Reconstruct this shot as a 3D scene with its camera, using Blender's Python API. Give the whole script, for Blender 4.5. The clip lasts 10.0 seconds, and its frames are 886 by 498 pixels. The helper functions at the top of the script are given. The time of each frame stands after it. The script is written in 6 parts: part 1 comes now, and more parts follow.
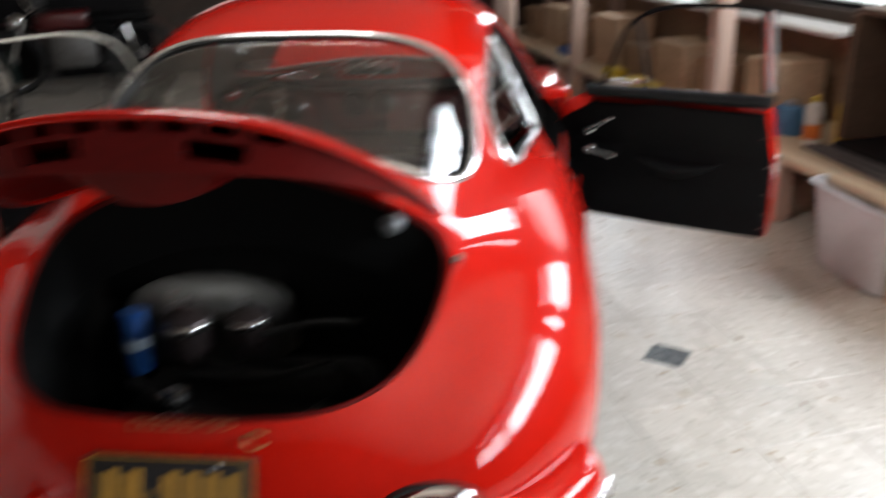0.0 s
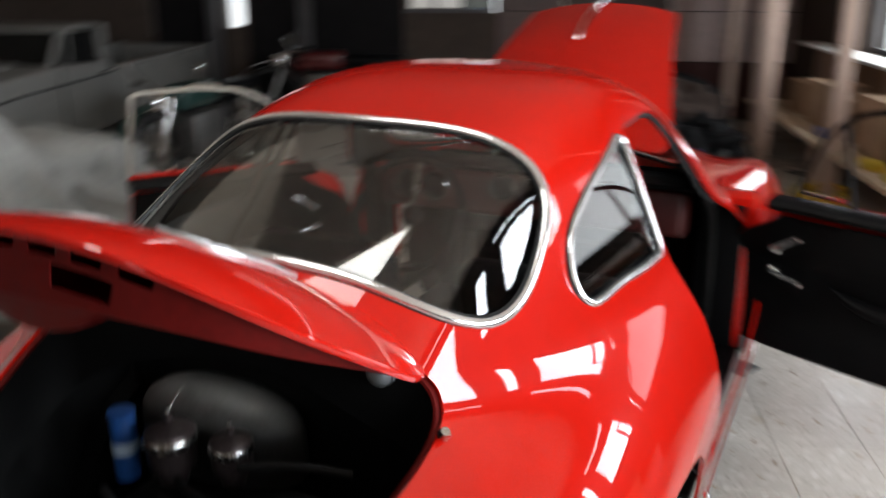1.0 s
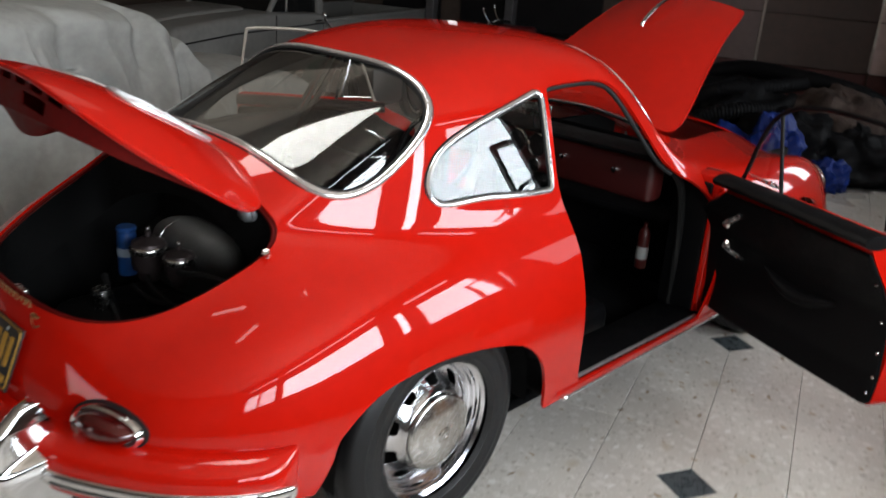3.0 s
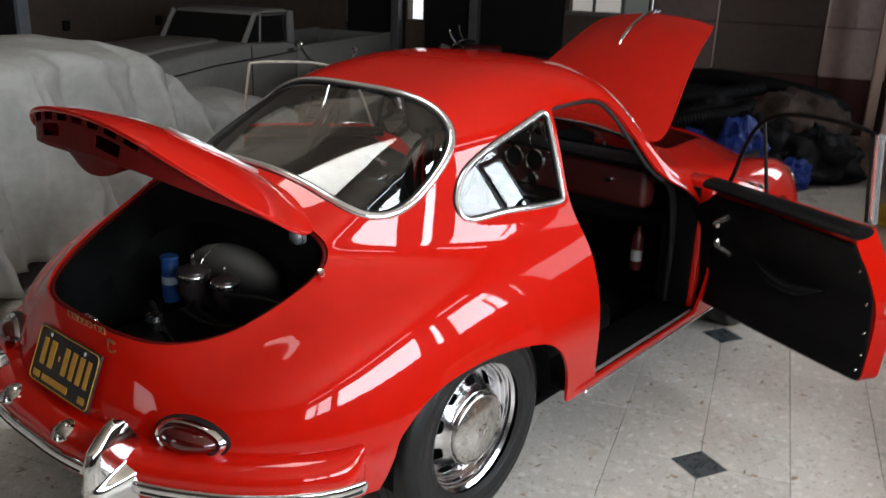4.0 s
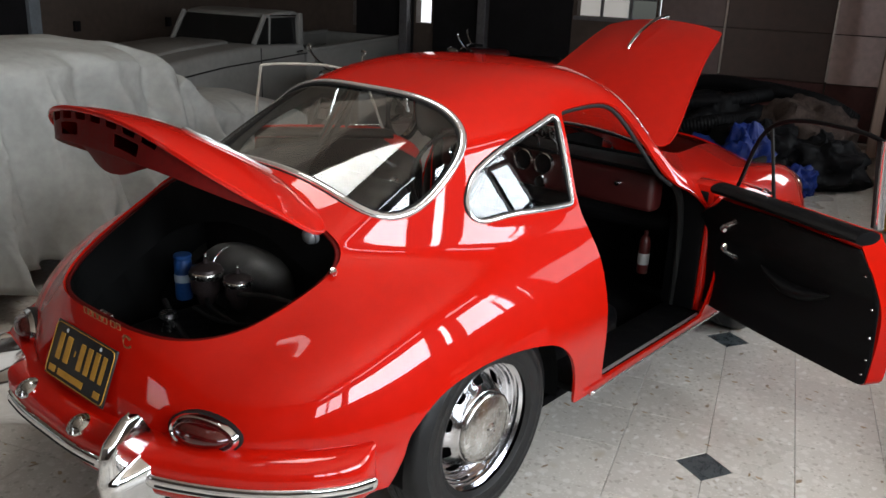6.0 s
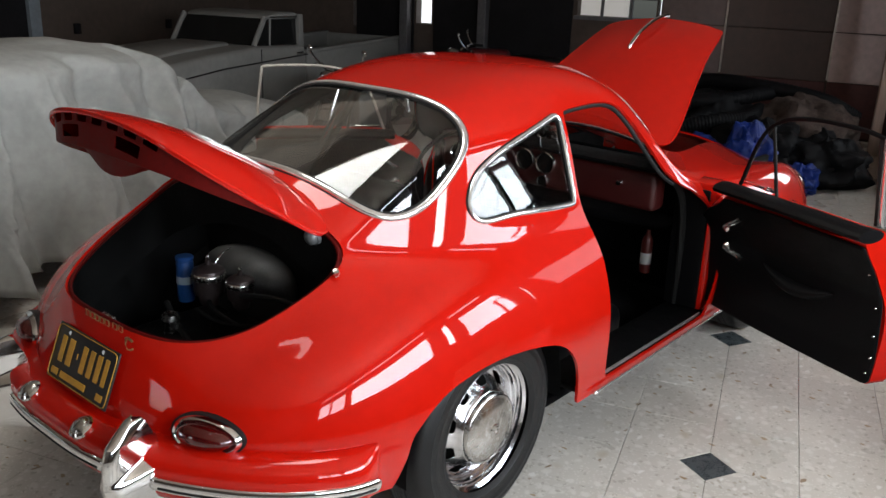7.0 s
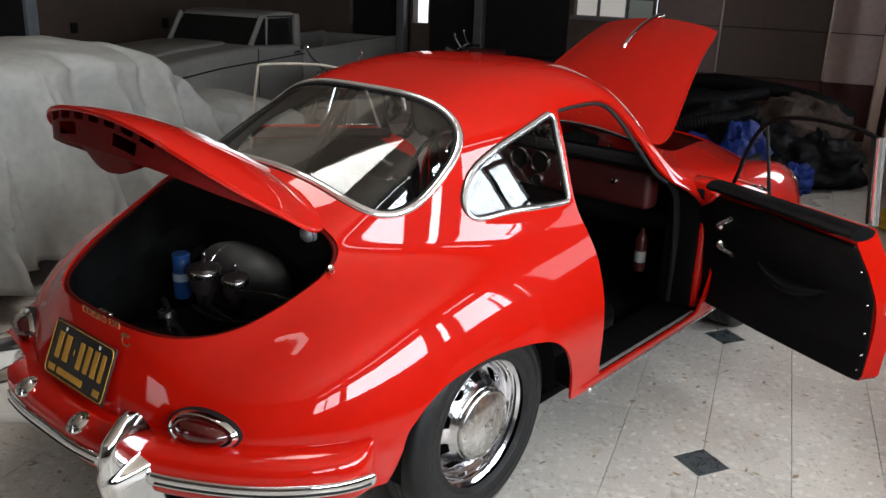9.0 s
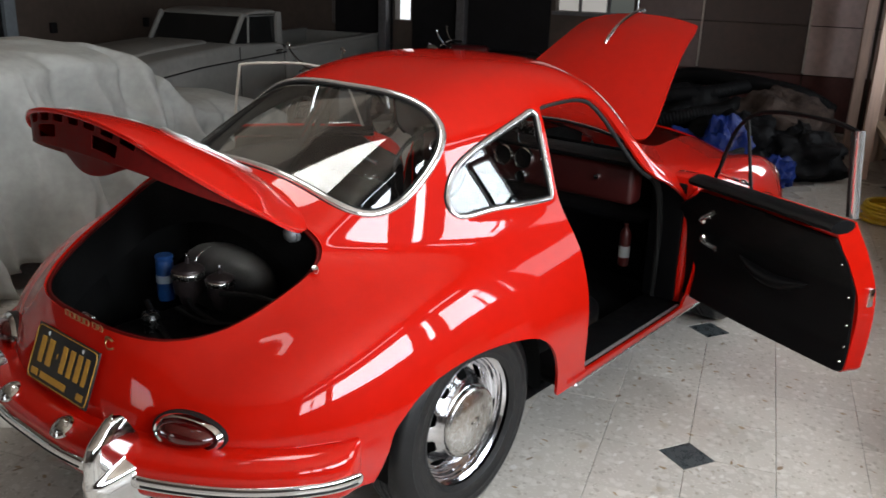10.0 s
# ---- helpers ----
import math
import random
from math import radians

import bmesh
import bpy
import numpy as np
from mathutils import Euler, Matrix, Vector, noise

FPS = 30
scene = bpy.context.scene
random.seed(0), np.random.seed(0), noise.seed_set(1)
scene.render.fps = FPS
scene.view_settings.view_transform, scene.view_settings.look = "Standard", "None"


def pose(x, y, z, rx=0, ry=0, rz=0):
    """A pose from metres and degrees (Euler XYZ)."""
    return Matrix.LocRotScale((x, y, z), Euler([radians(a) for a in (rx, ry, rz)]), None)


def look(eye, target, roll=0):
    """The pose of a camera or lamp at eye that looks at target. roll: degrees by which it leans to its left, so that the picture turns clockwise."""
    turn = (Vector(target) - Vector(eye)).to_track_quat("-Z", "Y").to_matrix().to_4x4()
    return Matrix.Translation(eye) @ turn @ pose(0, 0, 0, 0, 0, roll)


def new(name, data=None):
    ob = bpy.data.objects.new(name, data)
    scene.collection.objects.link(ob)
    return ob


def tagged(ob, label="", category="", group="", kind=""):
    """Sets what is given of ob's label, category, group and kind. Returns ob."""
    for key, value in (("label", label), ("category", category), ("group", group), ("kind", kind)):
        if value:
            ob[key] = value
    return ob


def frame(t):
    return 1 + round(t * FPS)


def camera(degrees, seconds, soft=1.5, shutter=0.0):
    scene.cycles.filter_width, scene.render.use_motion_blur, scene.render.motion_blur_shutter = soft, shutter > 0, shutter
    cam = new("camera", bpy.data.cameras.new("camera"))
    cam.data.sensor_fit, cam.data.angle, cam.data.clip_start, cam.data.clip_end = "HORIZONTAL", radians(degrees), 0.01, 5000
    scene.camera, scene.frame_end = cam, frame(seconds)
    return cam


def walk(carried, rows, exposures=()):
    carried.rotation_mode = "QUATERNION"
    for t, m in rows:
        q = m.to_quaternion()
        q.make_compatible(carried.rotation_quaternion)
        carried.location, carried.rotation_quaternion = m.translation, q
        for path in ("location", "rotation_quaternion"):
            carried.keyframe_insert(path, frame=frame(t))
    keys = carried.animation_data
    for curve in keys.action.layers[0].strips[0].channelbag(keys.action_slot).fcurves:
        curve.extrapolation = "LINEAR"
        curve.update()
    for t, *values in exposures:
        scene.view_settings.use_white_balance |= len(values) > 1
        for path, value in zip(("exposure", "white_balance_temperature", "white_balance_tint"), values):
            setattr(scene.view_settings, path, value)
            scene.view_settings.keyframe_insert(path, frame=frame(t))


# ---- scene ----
# the car stands along x (nose to +x, rear axle at x = 0); the building is turned by 19.4 degrees against it
cam = camera(54.20, 10.0, shutter=1.0)
PATH = [
    (0.0, -2.033, -0.647, 1.511, 68.45, 1.80, -83.74),
    (0.2, -1.949, -0.733, 1.489, 70.56, 2.85, -85.48),
    (0.3, -1.917, -0.777, 1.492, 71.77, 3.41, -84.62),
    (0.4, -1.870, -0.828, 1.498, 72.28, 3.04, -84.91),
    (0.5, -1.814, -0.878, 1.526, 72.41, 3.23, -82.70),
    (0.6, -1.756, -0.896, 1.558, 70.51, 3.58, -79.41),
    (0.8, -1.620, -0.919, 1.565, 69.99, 3.93, -72.29),
    (1.0, -1.498, -1.002, 1.554, 71.70, 0.14, -64.52),
    (1.2, -1.461, -1.120, 1.568, 69.63, -2.73, -59.74),
    (1.5, -1.367, -1.375, 1.550, 72.74, -3.31, -57.69),
    (1.6, -1.349, -1.443, 1.549, 72.81, -4.34, -56.14),
    (2.0, -1.312, -1.705, 1.563, 71.10, -7.77, -52.14),
    (2.4, -1.352, -1.940, 1.568, 72.64, -4.07, -48.23),
    (2.5, -1.377, -1.997, 1.576, 72.76, -4.85, -46.82),
    (2.7, -1.428, -2.065, 1.572, 70.66, -4.46, -45.46),
    (3.8, -1.778, -2.063, 1.607, 69.67, -1.76, -49.76),
    (4.0, -1.809, -2.052, 1.620, 71.38, -1.96, -49.76),
    (4.5, -1.837, -2.056, 1.619, 71.42, -3.04, -50.03),
    (5.0, -1.844, -2.065, 1.621, 70.99, -2.83, -50.12),
    (5.5, -1.845, -2.063, 1.623, 71.44, -2.73, -49.42),
    (7.0, -1.843, -2.053, 1.620, 71.62, -2.11, -49.33),
    (7.5, -1.845, -2.056, 1.623, 71.47, -2.29, -49.23),
    (8.0, -1.850, -2.064, 1.624, 71.49, -1.92, -49.62),
    (8.5, -1.852, -2.068, 1.622, 71.46, -2.30, -49.89),
    (9.0, -1.854, -2.071, 1.618, 71.63, -2.20, -49.51),
    (9.5, -1.850, -2.070, 1.623, 71.60, -2.06, -49.73),
    (10.0, -1.850, -2.074, 1.624, 71.42, -1.78, -50.64),
]
walk(cam, [(t, pose(x, y, z, rx, ry, rz)) for t, x, y, z, rx, ry, rz in PATH],
     [(0.0, .40), (0.6, .38), (1.0, .25), (1.6, .15), (2.5, -.10), (2.8, -.08), (4.0, -.06), (4.6, .0), (6.0, .05), (10.0, .08)])

# ---- daylight ----
TURN = 19.4
TURNED = pose(0, 0, 0, 0, 0, TURN)
world = bpy.data.worlds.new("sky_light")
scene.world = world
world.use_nodes = True
wn = world.node_tree
sky = wn.nodes.new("ShaderNodeTexSky")
sky.sky_type, sky.sun_disc = "NISHITA", False
sky.sun_elevation, sky.sun_rotation = radians(38), radians(250)
sky.air_density, sky.dust_density = 1.0, 3.0
bg = wn.nodes["Background"]
bg.inputs["Strength"].default_value = 0.15
wn.links.new(sky.outputs[0], bg.inputs["Color"])
sun = new("sun", bpy.data.lights.new("sun", "SUN"))
sun.data.energy, sun.data.angle, sun.data.color = 1.0, radians(10), (1.0, .96, .9)
sun.matrix_world = look((-6, 14, 14), (0, 0, 0))


def window_light(name, a0, a1, z0, z1, b, watts, color=(.87, .94, 1.0)):
    """The sky's light through an opening of the right wall, shining inwards."""
    lamp = bpy.data.lights.new(name, "AREA")
    lamp.shape, lamp.size, lamp.size_y, lamp.energy, lamp.color = "RECTANGLE", a1 - a0, z1 - z0, watts, color
    ob = new(name, lamp)
    ob.matrix_world = TURNED @ look(((a0 + a1) / 2, b, (z0 + z1) / 2), ((a0 + a1) / 2, b + 1, (z0 + z1) / 2 - .01))
    return ob

from mathutils.bvhtree import BVHTree
from mathutils.interpolate import poly_3d_calc

# ---- materials ----
def material(name, color, rough=.5, metal=0.0, coat=0.0, spec=.5):
    m = bpy.data.materials.new(name)
    m.use_nodes = True
    b = m.node_tree.nodes["Principled BSDF"]
    b.inputs["Base Color"].default_value = (*color, 1)
    b.inputs["Roughness"].default_value = rough
    b.inputs["Metallic"].default_value = metal
    b.inputs["Coat Weight"].default_value = coat
    b.inputs["Coat Roughness"].default_value = .03
    b.inputs["Specular IOR Level"].default_value = spec
    return m


def noisy(m, scale, amount, detail=6, world_space=False, rough=0.0, bump=0.0, bump_scale=None, stretch=(1, 1, 1)):
    """Varies colour, gloss and relief of a material by noise at two scales."""
    t = m.node_tree
    b = t.nodes["Principled BSDF"]
    geo = t.nodes.new("ShaderNodeNewGeometry" if world_space else "ShaderNodeTexCoord")
    src = geo.outputs["Position" if world_space else "Object"]
    mp = t.nodes.new("ShaderNodeMapping")
    mp.inputs["Scale"].default_value = stretch
    t.links.new(src, mp.inputs["Vector"])
    n1, n2 = t.nodes.new("ShaderNodeTexNoise"), t.nodes.new("ShaderNodeTexNoise")
    for n, s in ((n1, scale), (n2, scale * 7.3)):
        n.inputs["Scale"].default_value, n.inputs["Detail"].default_value = s, detail
        t.links.new(mp.outputs[0], n.inputs["Vector"])
    add = t.nodes.new("ShaderNodeMath")
    add.operation = "ADD"
    t.links.new(n1.outputs["Fac"], add.inputs[0])
    t.links.new(n2.outputs["Fac"], add.inputs[1])
    rng = t.nodes.new("ShaderNodeMapRange")
    rng.inputs["From Min"].default_value, rng.inputs["From Max"].default_value = .7, 1.3
    rng.inputs["To Min"].default_value, rng.inputs["To Max"].default_value = 1 - amount, 1 + amount
    t.links.new(add.outputs[0], rng.inputs["Value"])
    mul = t.nodes.new("ShaderNodeVectorMath")
    mul.operation = "SCALE"
    mul.inputs[0].default_value = b.inputs["Base Color"].default_value[:3]
    t.links.new(rng.outputs[0], mul.inputs["Scale"])
    t.links.new(mul.outputs[0], b.inputs["Base Color"])
    if rough:
        r = t.nodes.new("ShaderNodeMapRange")
        base = b.inputs["Roughness"].default_value
        r.inputs["From Min"].default_value, r.inputs["From Max"].default_value = .7, 1.3
        r.inputs["To Min"].default_value, r.inputs["To Max"].default_value = max(0.02, base - rough), base + rough
        t.links.new(add.outputs[0], r.inputs["Value"])
        t.links.new(r.outputs[0], b.inputs["Roughness"])
    if bump:
        bp = t.nodes.new("ShaderNodeBump")
        bp.inputs["Strength"].default_value, bp.inputs["Distance"].default_value = bump, .01
        n3 = t.nodes.new("ShaderNodeTexNoise")
        n3.inputs["Scale"].default_value, n3.inputs["Detail"].default_value = bump_scale or scale * 20, 4
        t.links.new(mp.outputs[0], n3.inputs["Vector"])
        t.links.new(n3.outputs["Fac"], bp.inputs["Height"])
        t.links.new(bp.outputs[0], b.inputs["Normal"])
    return m


RED = noisy(material("red_paint", (.50, .0070, .0019), .45, 0, 1.0, .03), 3, .06, rough=.05)
RED.node_tree.nodes["Principled BSDF"].inputs["Coat IOR"].default_value = 1.52
# Body red darkened: the shade under the lids is put into the colour.
RED_SHADED = noisy(material("red_paint_shaded", (.105, .003, .0025), .5, 0, 0, .15), 9, .2, rough=.1)
CHROME = noisy(material("chrome", (.86, .86, .86), .10, 1), 30, .05, rough=.04)
WHEEL_CHROME = noisy(material("wheel_chrome", (.80, .80, .82), .15, 1), 40, .06, rough=.05)
SATIN = noisy(material("satin_metal", (.74, .74, .75), .32, .8), 30, .08, rough=.06)
TRIM = noisy(material("bright_trim", (.88, .88, .88), .15, .86), 30, .05, rough=.04)
DULL_CHROME = noisy(material("worn_chrome", (.62, .61, .59), .22, 1), 60, .15, rough=.12)
ALU = noisy(material("cast_metal", (.16, .155, .15), .5, .8), 25, .3, rough=.15)
RUBBER = noisy(material("tyre_rubber", (.010, .010, .0105), .42, 0, 0, .38), 20, .5, rough=.14, bump=.2)
SEAL = material("rubber_seal", (.010, .010, .010), .6, 0, 0, .25)
BLACK = noisy(material("black_vinyl", (.004, .004, .0045), .5, 0, 0, .10), 12, .25, rough=.1, bump=.15, bump_scale=400)
CARPET = noisy(material("black_carpet", (.005, .005, .006), .95, 0, 0, .1), 60, .4, bump=.6, bump_scale=500)
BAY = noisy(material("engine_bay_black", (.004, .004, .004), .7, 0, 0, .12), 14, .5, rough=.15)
LENS = noisy(material("red_lens", (.06, .002, .002), .12, 0, 1.0), 60, .3)
CLEAR = material("clear_lens", (.75, .75, .74), .12, .3, .8)
AMBER_Y = noisy(material("plate_yellow", (.52, .27, .03), .5), 60, .2)
PLATE_BLACK = noisy(material("plate_black", (.015, .014, .016), .45), 40, .3)
IVORY = noisy(material("ivory_metal", (.50, .48, .42), .4, .3), 30, .15)
GOLD = material("gold_badge", (.50, .36, .16), .3, 1)


def glass_material(name, tint=(.93, .95, .94), ior=1.56):
    m = material(name, tint, 0.0)
    b = m.node_tree.nodes["Principled BSDF"]
    b.inputs["Transmission Weight"].default_value, b.inputs["IOR"].default_value = 1.0, ior
    return m


GLASS = glass_material("window_glass")
SIDE_GLASS = glass_material("side_window_glass", (.90, .93, .92), 1.44)


# ---- mesh tools ----
def mesh_of(name, verts, faces, mat, smooth=True, sharp=38):
    me = bpy.data.meshes.new(name)
    me.from_pydata([tuple(map(float, v)) for v in verts], [], [tuple(f) for f in faces])
    for m in mat if isinstance(mat, (list, tuple)) else [mat]:
        me.materials.append(m)
    if smooth:
        me.polygons.foreach_set("use_smooth", [True] * len(me.polygons))
        me.set_sharp_from_angle(angle=radians(sharp))
    me.update()
    return me


def piece(name, vf, mat, parent=None, label="", m=None, smooth=True, sharp=38, thick=0.0, side=-1.0):
    """One mesh object out of (verts, faces), under a thing or a part."""
    if isinstance(vf, bmesh.types.BMesh):
        me = bpy.data.meshes.new(name)
        vf.to_mesh(me)
        vf.free()
        for k in mat if isinstance(mat, (list, tuple)) else [mat]:
            me.materials.append(k)
        if smooth:
            me.polygons.foreach_set("use_smooth", [True] * len(me.polygons))
            me.set_sharp_from_angle(angle=radians(sharp))
    else:
        me = mesh_of(name, vf[0], vf[1], mat, smooth, sharp)
    ob = new(name, me)
    if parent is not None:
        ob.parent = parent
    if m is not None:
        ob.matrix_basis = m
    if thick:
        s = ob.modifiers.new("thickness", "SOLIDIFY")
        s.thickness, s.offset, s.use_rim = thick, side, True
    if label:
        ob["label"] = label
    return ob


def thing(name, label, category, group="", m=None, kind=""):
    ob = new(name)
    ob.empty_display_size = .2
    if m is not None:
        ob.matrix_basis = m
    return tagged(ob, label, category, group, kind)


def rbox(x0, x1, y0, y1, z0, z1, bevel=0.0, seg=2):
    """A box with rounded edges, as a bmesh."""
    bm = bmesh.new()
    bmesh.ops.create_cube(bm, size=1)
    bmesh.ops.transform(bm, matrix=Matrix.Translation(((x0 + x1) / 2, (y0 + y1) / 2, (z0 + z1) / 2)) @ Matrix.Diagonal((x1 - x0, y1 - y0, z1 - z0, 1)), verts=bm.verts)
    if bevel:
        bmesh.ops.bevel(bm, geom=bm.edges[:], offset=bevel, segments=seg, affect="EDGES", profile=.5)
    return bm


def joined(*parts):
    verts, faces = [], []
    for v, f in parts:
        n = len(verts)
        verts += [tuple(p) for p in v]
        faces += [tuple(i + n for i in q) for q in f]
    return verts, faces


def lathe(profile, n=48, axis="y"):
    """Turns a list of (radius, height) round an axis."""
    verts, faces = [], []
    for r, h in profile:
        for i in range(n):
            c, s = r * math.cos(2 * math.pi * i / n), r * math.sin(2 * math.pi * i / n)
            verts.append((c, h, s) if axis == "y" else (c, s, h) if axis == "z" else (h, c, s))
    for k in range(len(profile) - 1):
        for i in range(n):
            j = (i + 1) % n
            q = (k * n + i, (k + 1) * n + i, (k + 1) * n + j, k * n + j)
            faces.append(q if axis == "y" else q[::-1])
    return verts, faces


def sweep(line, profile, closed=False, up=None):
    """Carries a closed profile of (across, out) along a line; up: the outward direction at each point."""
    line = np.asarray(line, float)
    n = len(line)
    if closed:
        tan = np.roll(line, -1, 0) - np.roll(line, 1, 0)
    else:
        tan = np.gradient(line, axis=0)
    tan /= np.linalg.norm(tan, axis=1, keepdims=True) + 1e-12
    up = np.array([0, 0, 1.0]) if up is None else np.asarray(up, float)
    up = np.broadcast_to(up, line.shape)
    side = np.cross(tan, up)
    side /= np.linalg.norm(side, axis=1, keepdims=True) + 1e-12
    out = np.cross(side, tan)
    k = len(profile)
    verts = [line[i] + a * side[i] + b * out[i] for i in range(n) for a, b in profile]
    faces = [(i * k + j, i * k + (j + 1) % k, (i + 1) % n * k + (j + 1) % k, (i + 1) % n * k + j) for i in range(n if closed else n - 1) for j in range(k)]
    if not closed:
        faces += [tuple(range(k))[::-1], tuple((n - 1) * k + j for j in range(k))]
    return verts, faces


def ring(a, b, n=10):
    return [(a * math.cos(2 * math.pi * i / n), b * math.sin(2 * math.pi * i / n)) for i in range(n)]


def curve_through(points, n=8, closed=False):
    """A smooth line through points (Catmull-Rom)."""
    p = np.asarray(points, float)
    out, m = [], len(p)
    for i in range(m if closed else m - 1):
        a, b, c, d = (p[(i + k) % m] if closed else p[min(max(i + k, 0), m - 1)] for k in (-1, 0, 1, 2))
        for k in range(n):
            t = k / n
            out.append(.5 * (2 * b + (c - a) * t + (2 * a - 5 * b + 4 * c - d) * t * t + (3 * b - a - 3 * c + d) * t ** 3))
    if not closed:
        out.append(p[-1])
    return np.array(out)


def outside(poly, pts):
    """Signed distance of 2D points to a closed outline, positive outside."""
    poly, pts = np.asarray(poly, float), np.asarray(pts, float)
    best, inside = np.full(len(pts), 1e9), np.zeros(len(pts), bool)
    for a, b in zip(poly, np.roll(poly, -1, 0)):
        ab_, ap = b - a, pts - a
        t = np.clip((ap @ ab_) / (ab_ @ ab_ + 1e-15), 0, 1)
        best = np.minimum(best, ((ap - t[:, None] * ab_) ** 2).sum(1))
        cross = ((a[1] > pts[:, 1]) != (b[1] > pts[:, 1])) & (pts[:, 0] < (b[0] - a[0]) * (pts[:, 1] - a[1]) / (b[1] - a[1] + 1e-15) + a[0])
        inside ^= cross
    return np.where(inside, -1, 1) * np.sqrt(best)


def clip(vf, g):
    """Keeps the part of a mesh where g (one value per vertex) is positive, cut cleanly along g = 0."""
    verts, faces = np.asarray(vf[0], float), vf[1]
    new_v, index, cuts, out = [], {}, {}, []

    def keep(i):
        if i not in index:
            index[i] = len(new_v)
            new_v.append(verts[i])
        return index[i]

    def cut(i, j):
        key = (i, j) if i < j else (j, i)
        if key not in cuts:
            i, j = key
            t = g[i] / (g[i] - g[j])
            cuts[key] = len(new_v)
            new_v.append(verts[i] + t * (verts[j] - verts[i]))
        return cuts[key]

    pos = g > 0
    for f in faces:
        k = [pos[i] for i in f]
        if all(k):
            out.append(tuple(keep(i) for i in f))
        elif any(k):
            q = []
            for n, i in enumerate(f):
                j = f[(n + 1) % len(f)]
                if pos[i]:
                    q.append(keep(i))
                if pos[i] != pos[j]:
                    q.append(cut(i, j))
            if len(q) > 2:
                out.append(tuple(q))
    return np.array(new_v), out


def rim_of(vf):
    """The boundary loops of a mesh, each as a list of places, longest first."""
    nxt, count = {}, {}
    for f in vf[1]:
        for i, j in zip(f, f[1:] + f[:1]):
            count[(i, j)] = 1
    for i, j in count:
        if (j, i) not in count:
            nxt[i] = j
    loops = []
    while nxt:
        s, i = next(iter(nxt.items()))
        loop = [s]
        del nxt[s]
        while i in nxt:
            loop.append(i)
            i = nxt.pop(i)
        loops.append(np.array([vf[0][q] for q in loop]))
    return sorted(loops, key=len, reverse=True)


def evened(loop, n, smooth=2):
    """n places at even steps along a closed loop, a little smoothed."""
    p = np.concatenate([loop, loop[:1]])
    s = np.concatenate([[0], np.cumsum(np.linalg.norm(np.diff(p, axis=0), axis=1))])
    q = np.stack([np.interp(np.linspace(0, s[-1], n, endpoint=False), s, p[:, k]) for k in range(3)], 1)
    for _ in range(smooth):
        q = .5 * q + .25 * (np.roll(q, 1, 0) + np.roll(q, -1, 0))
    return q


def mirrored(vf):
    return np.asarray(vf[0]) * [1, -1, 1], [f[::-1] for f in vf[1]]


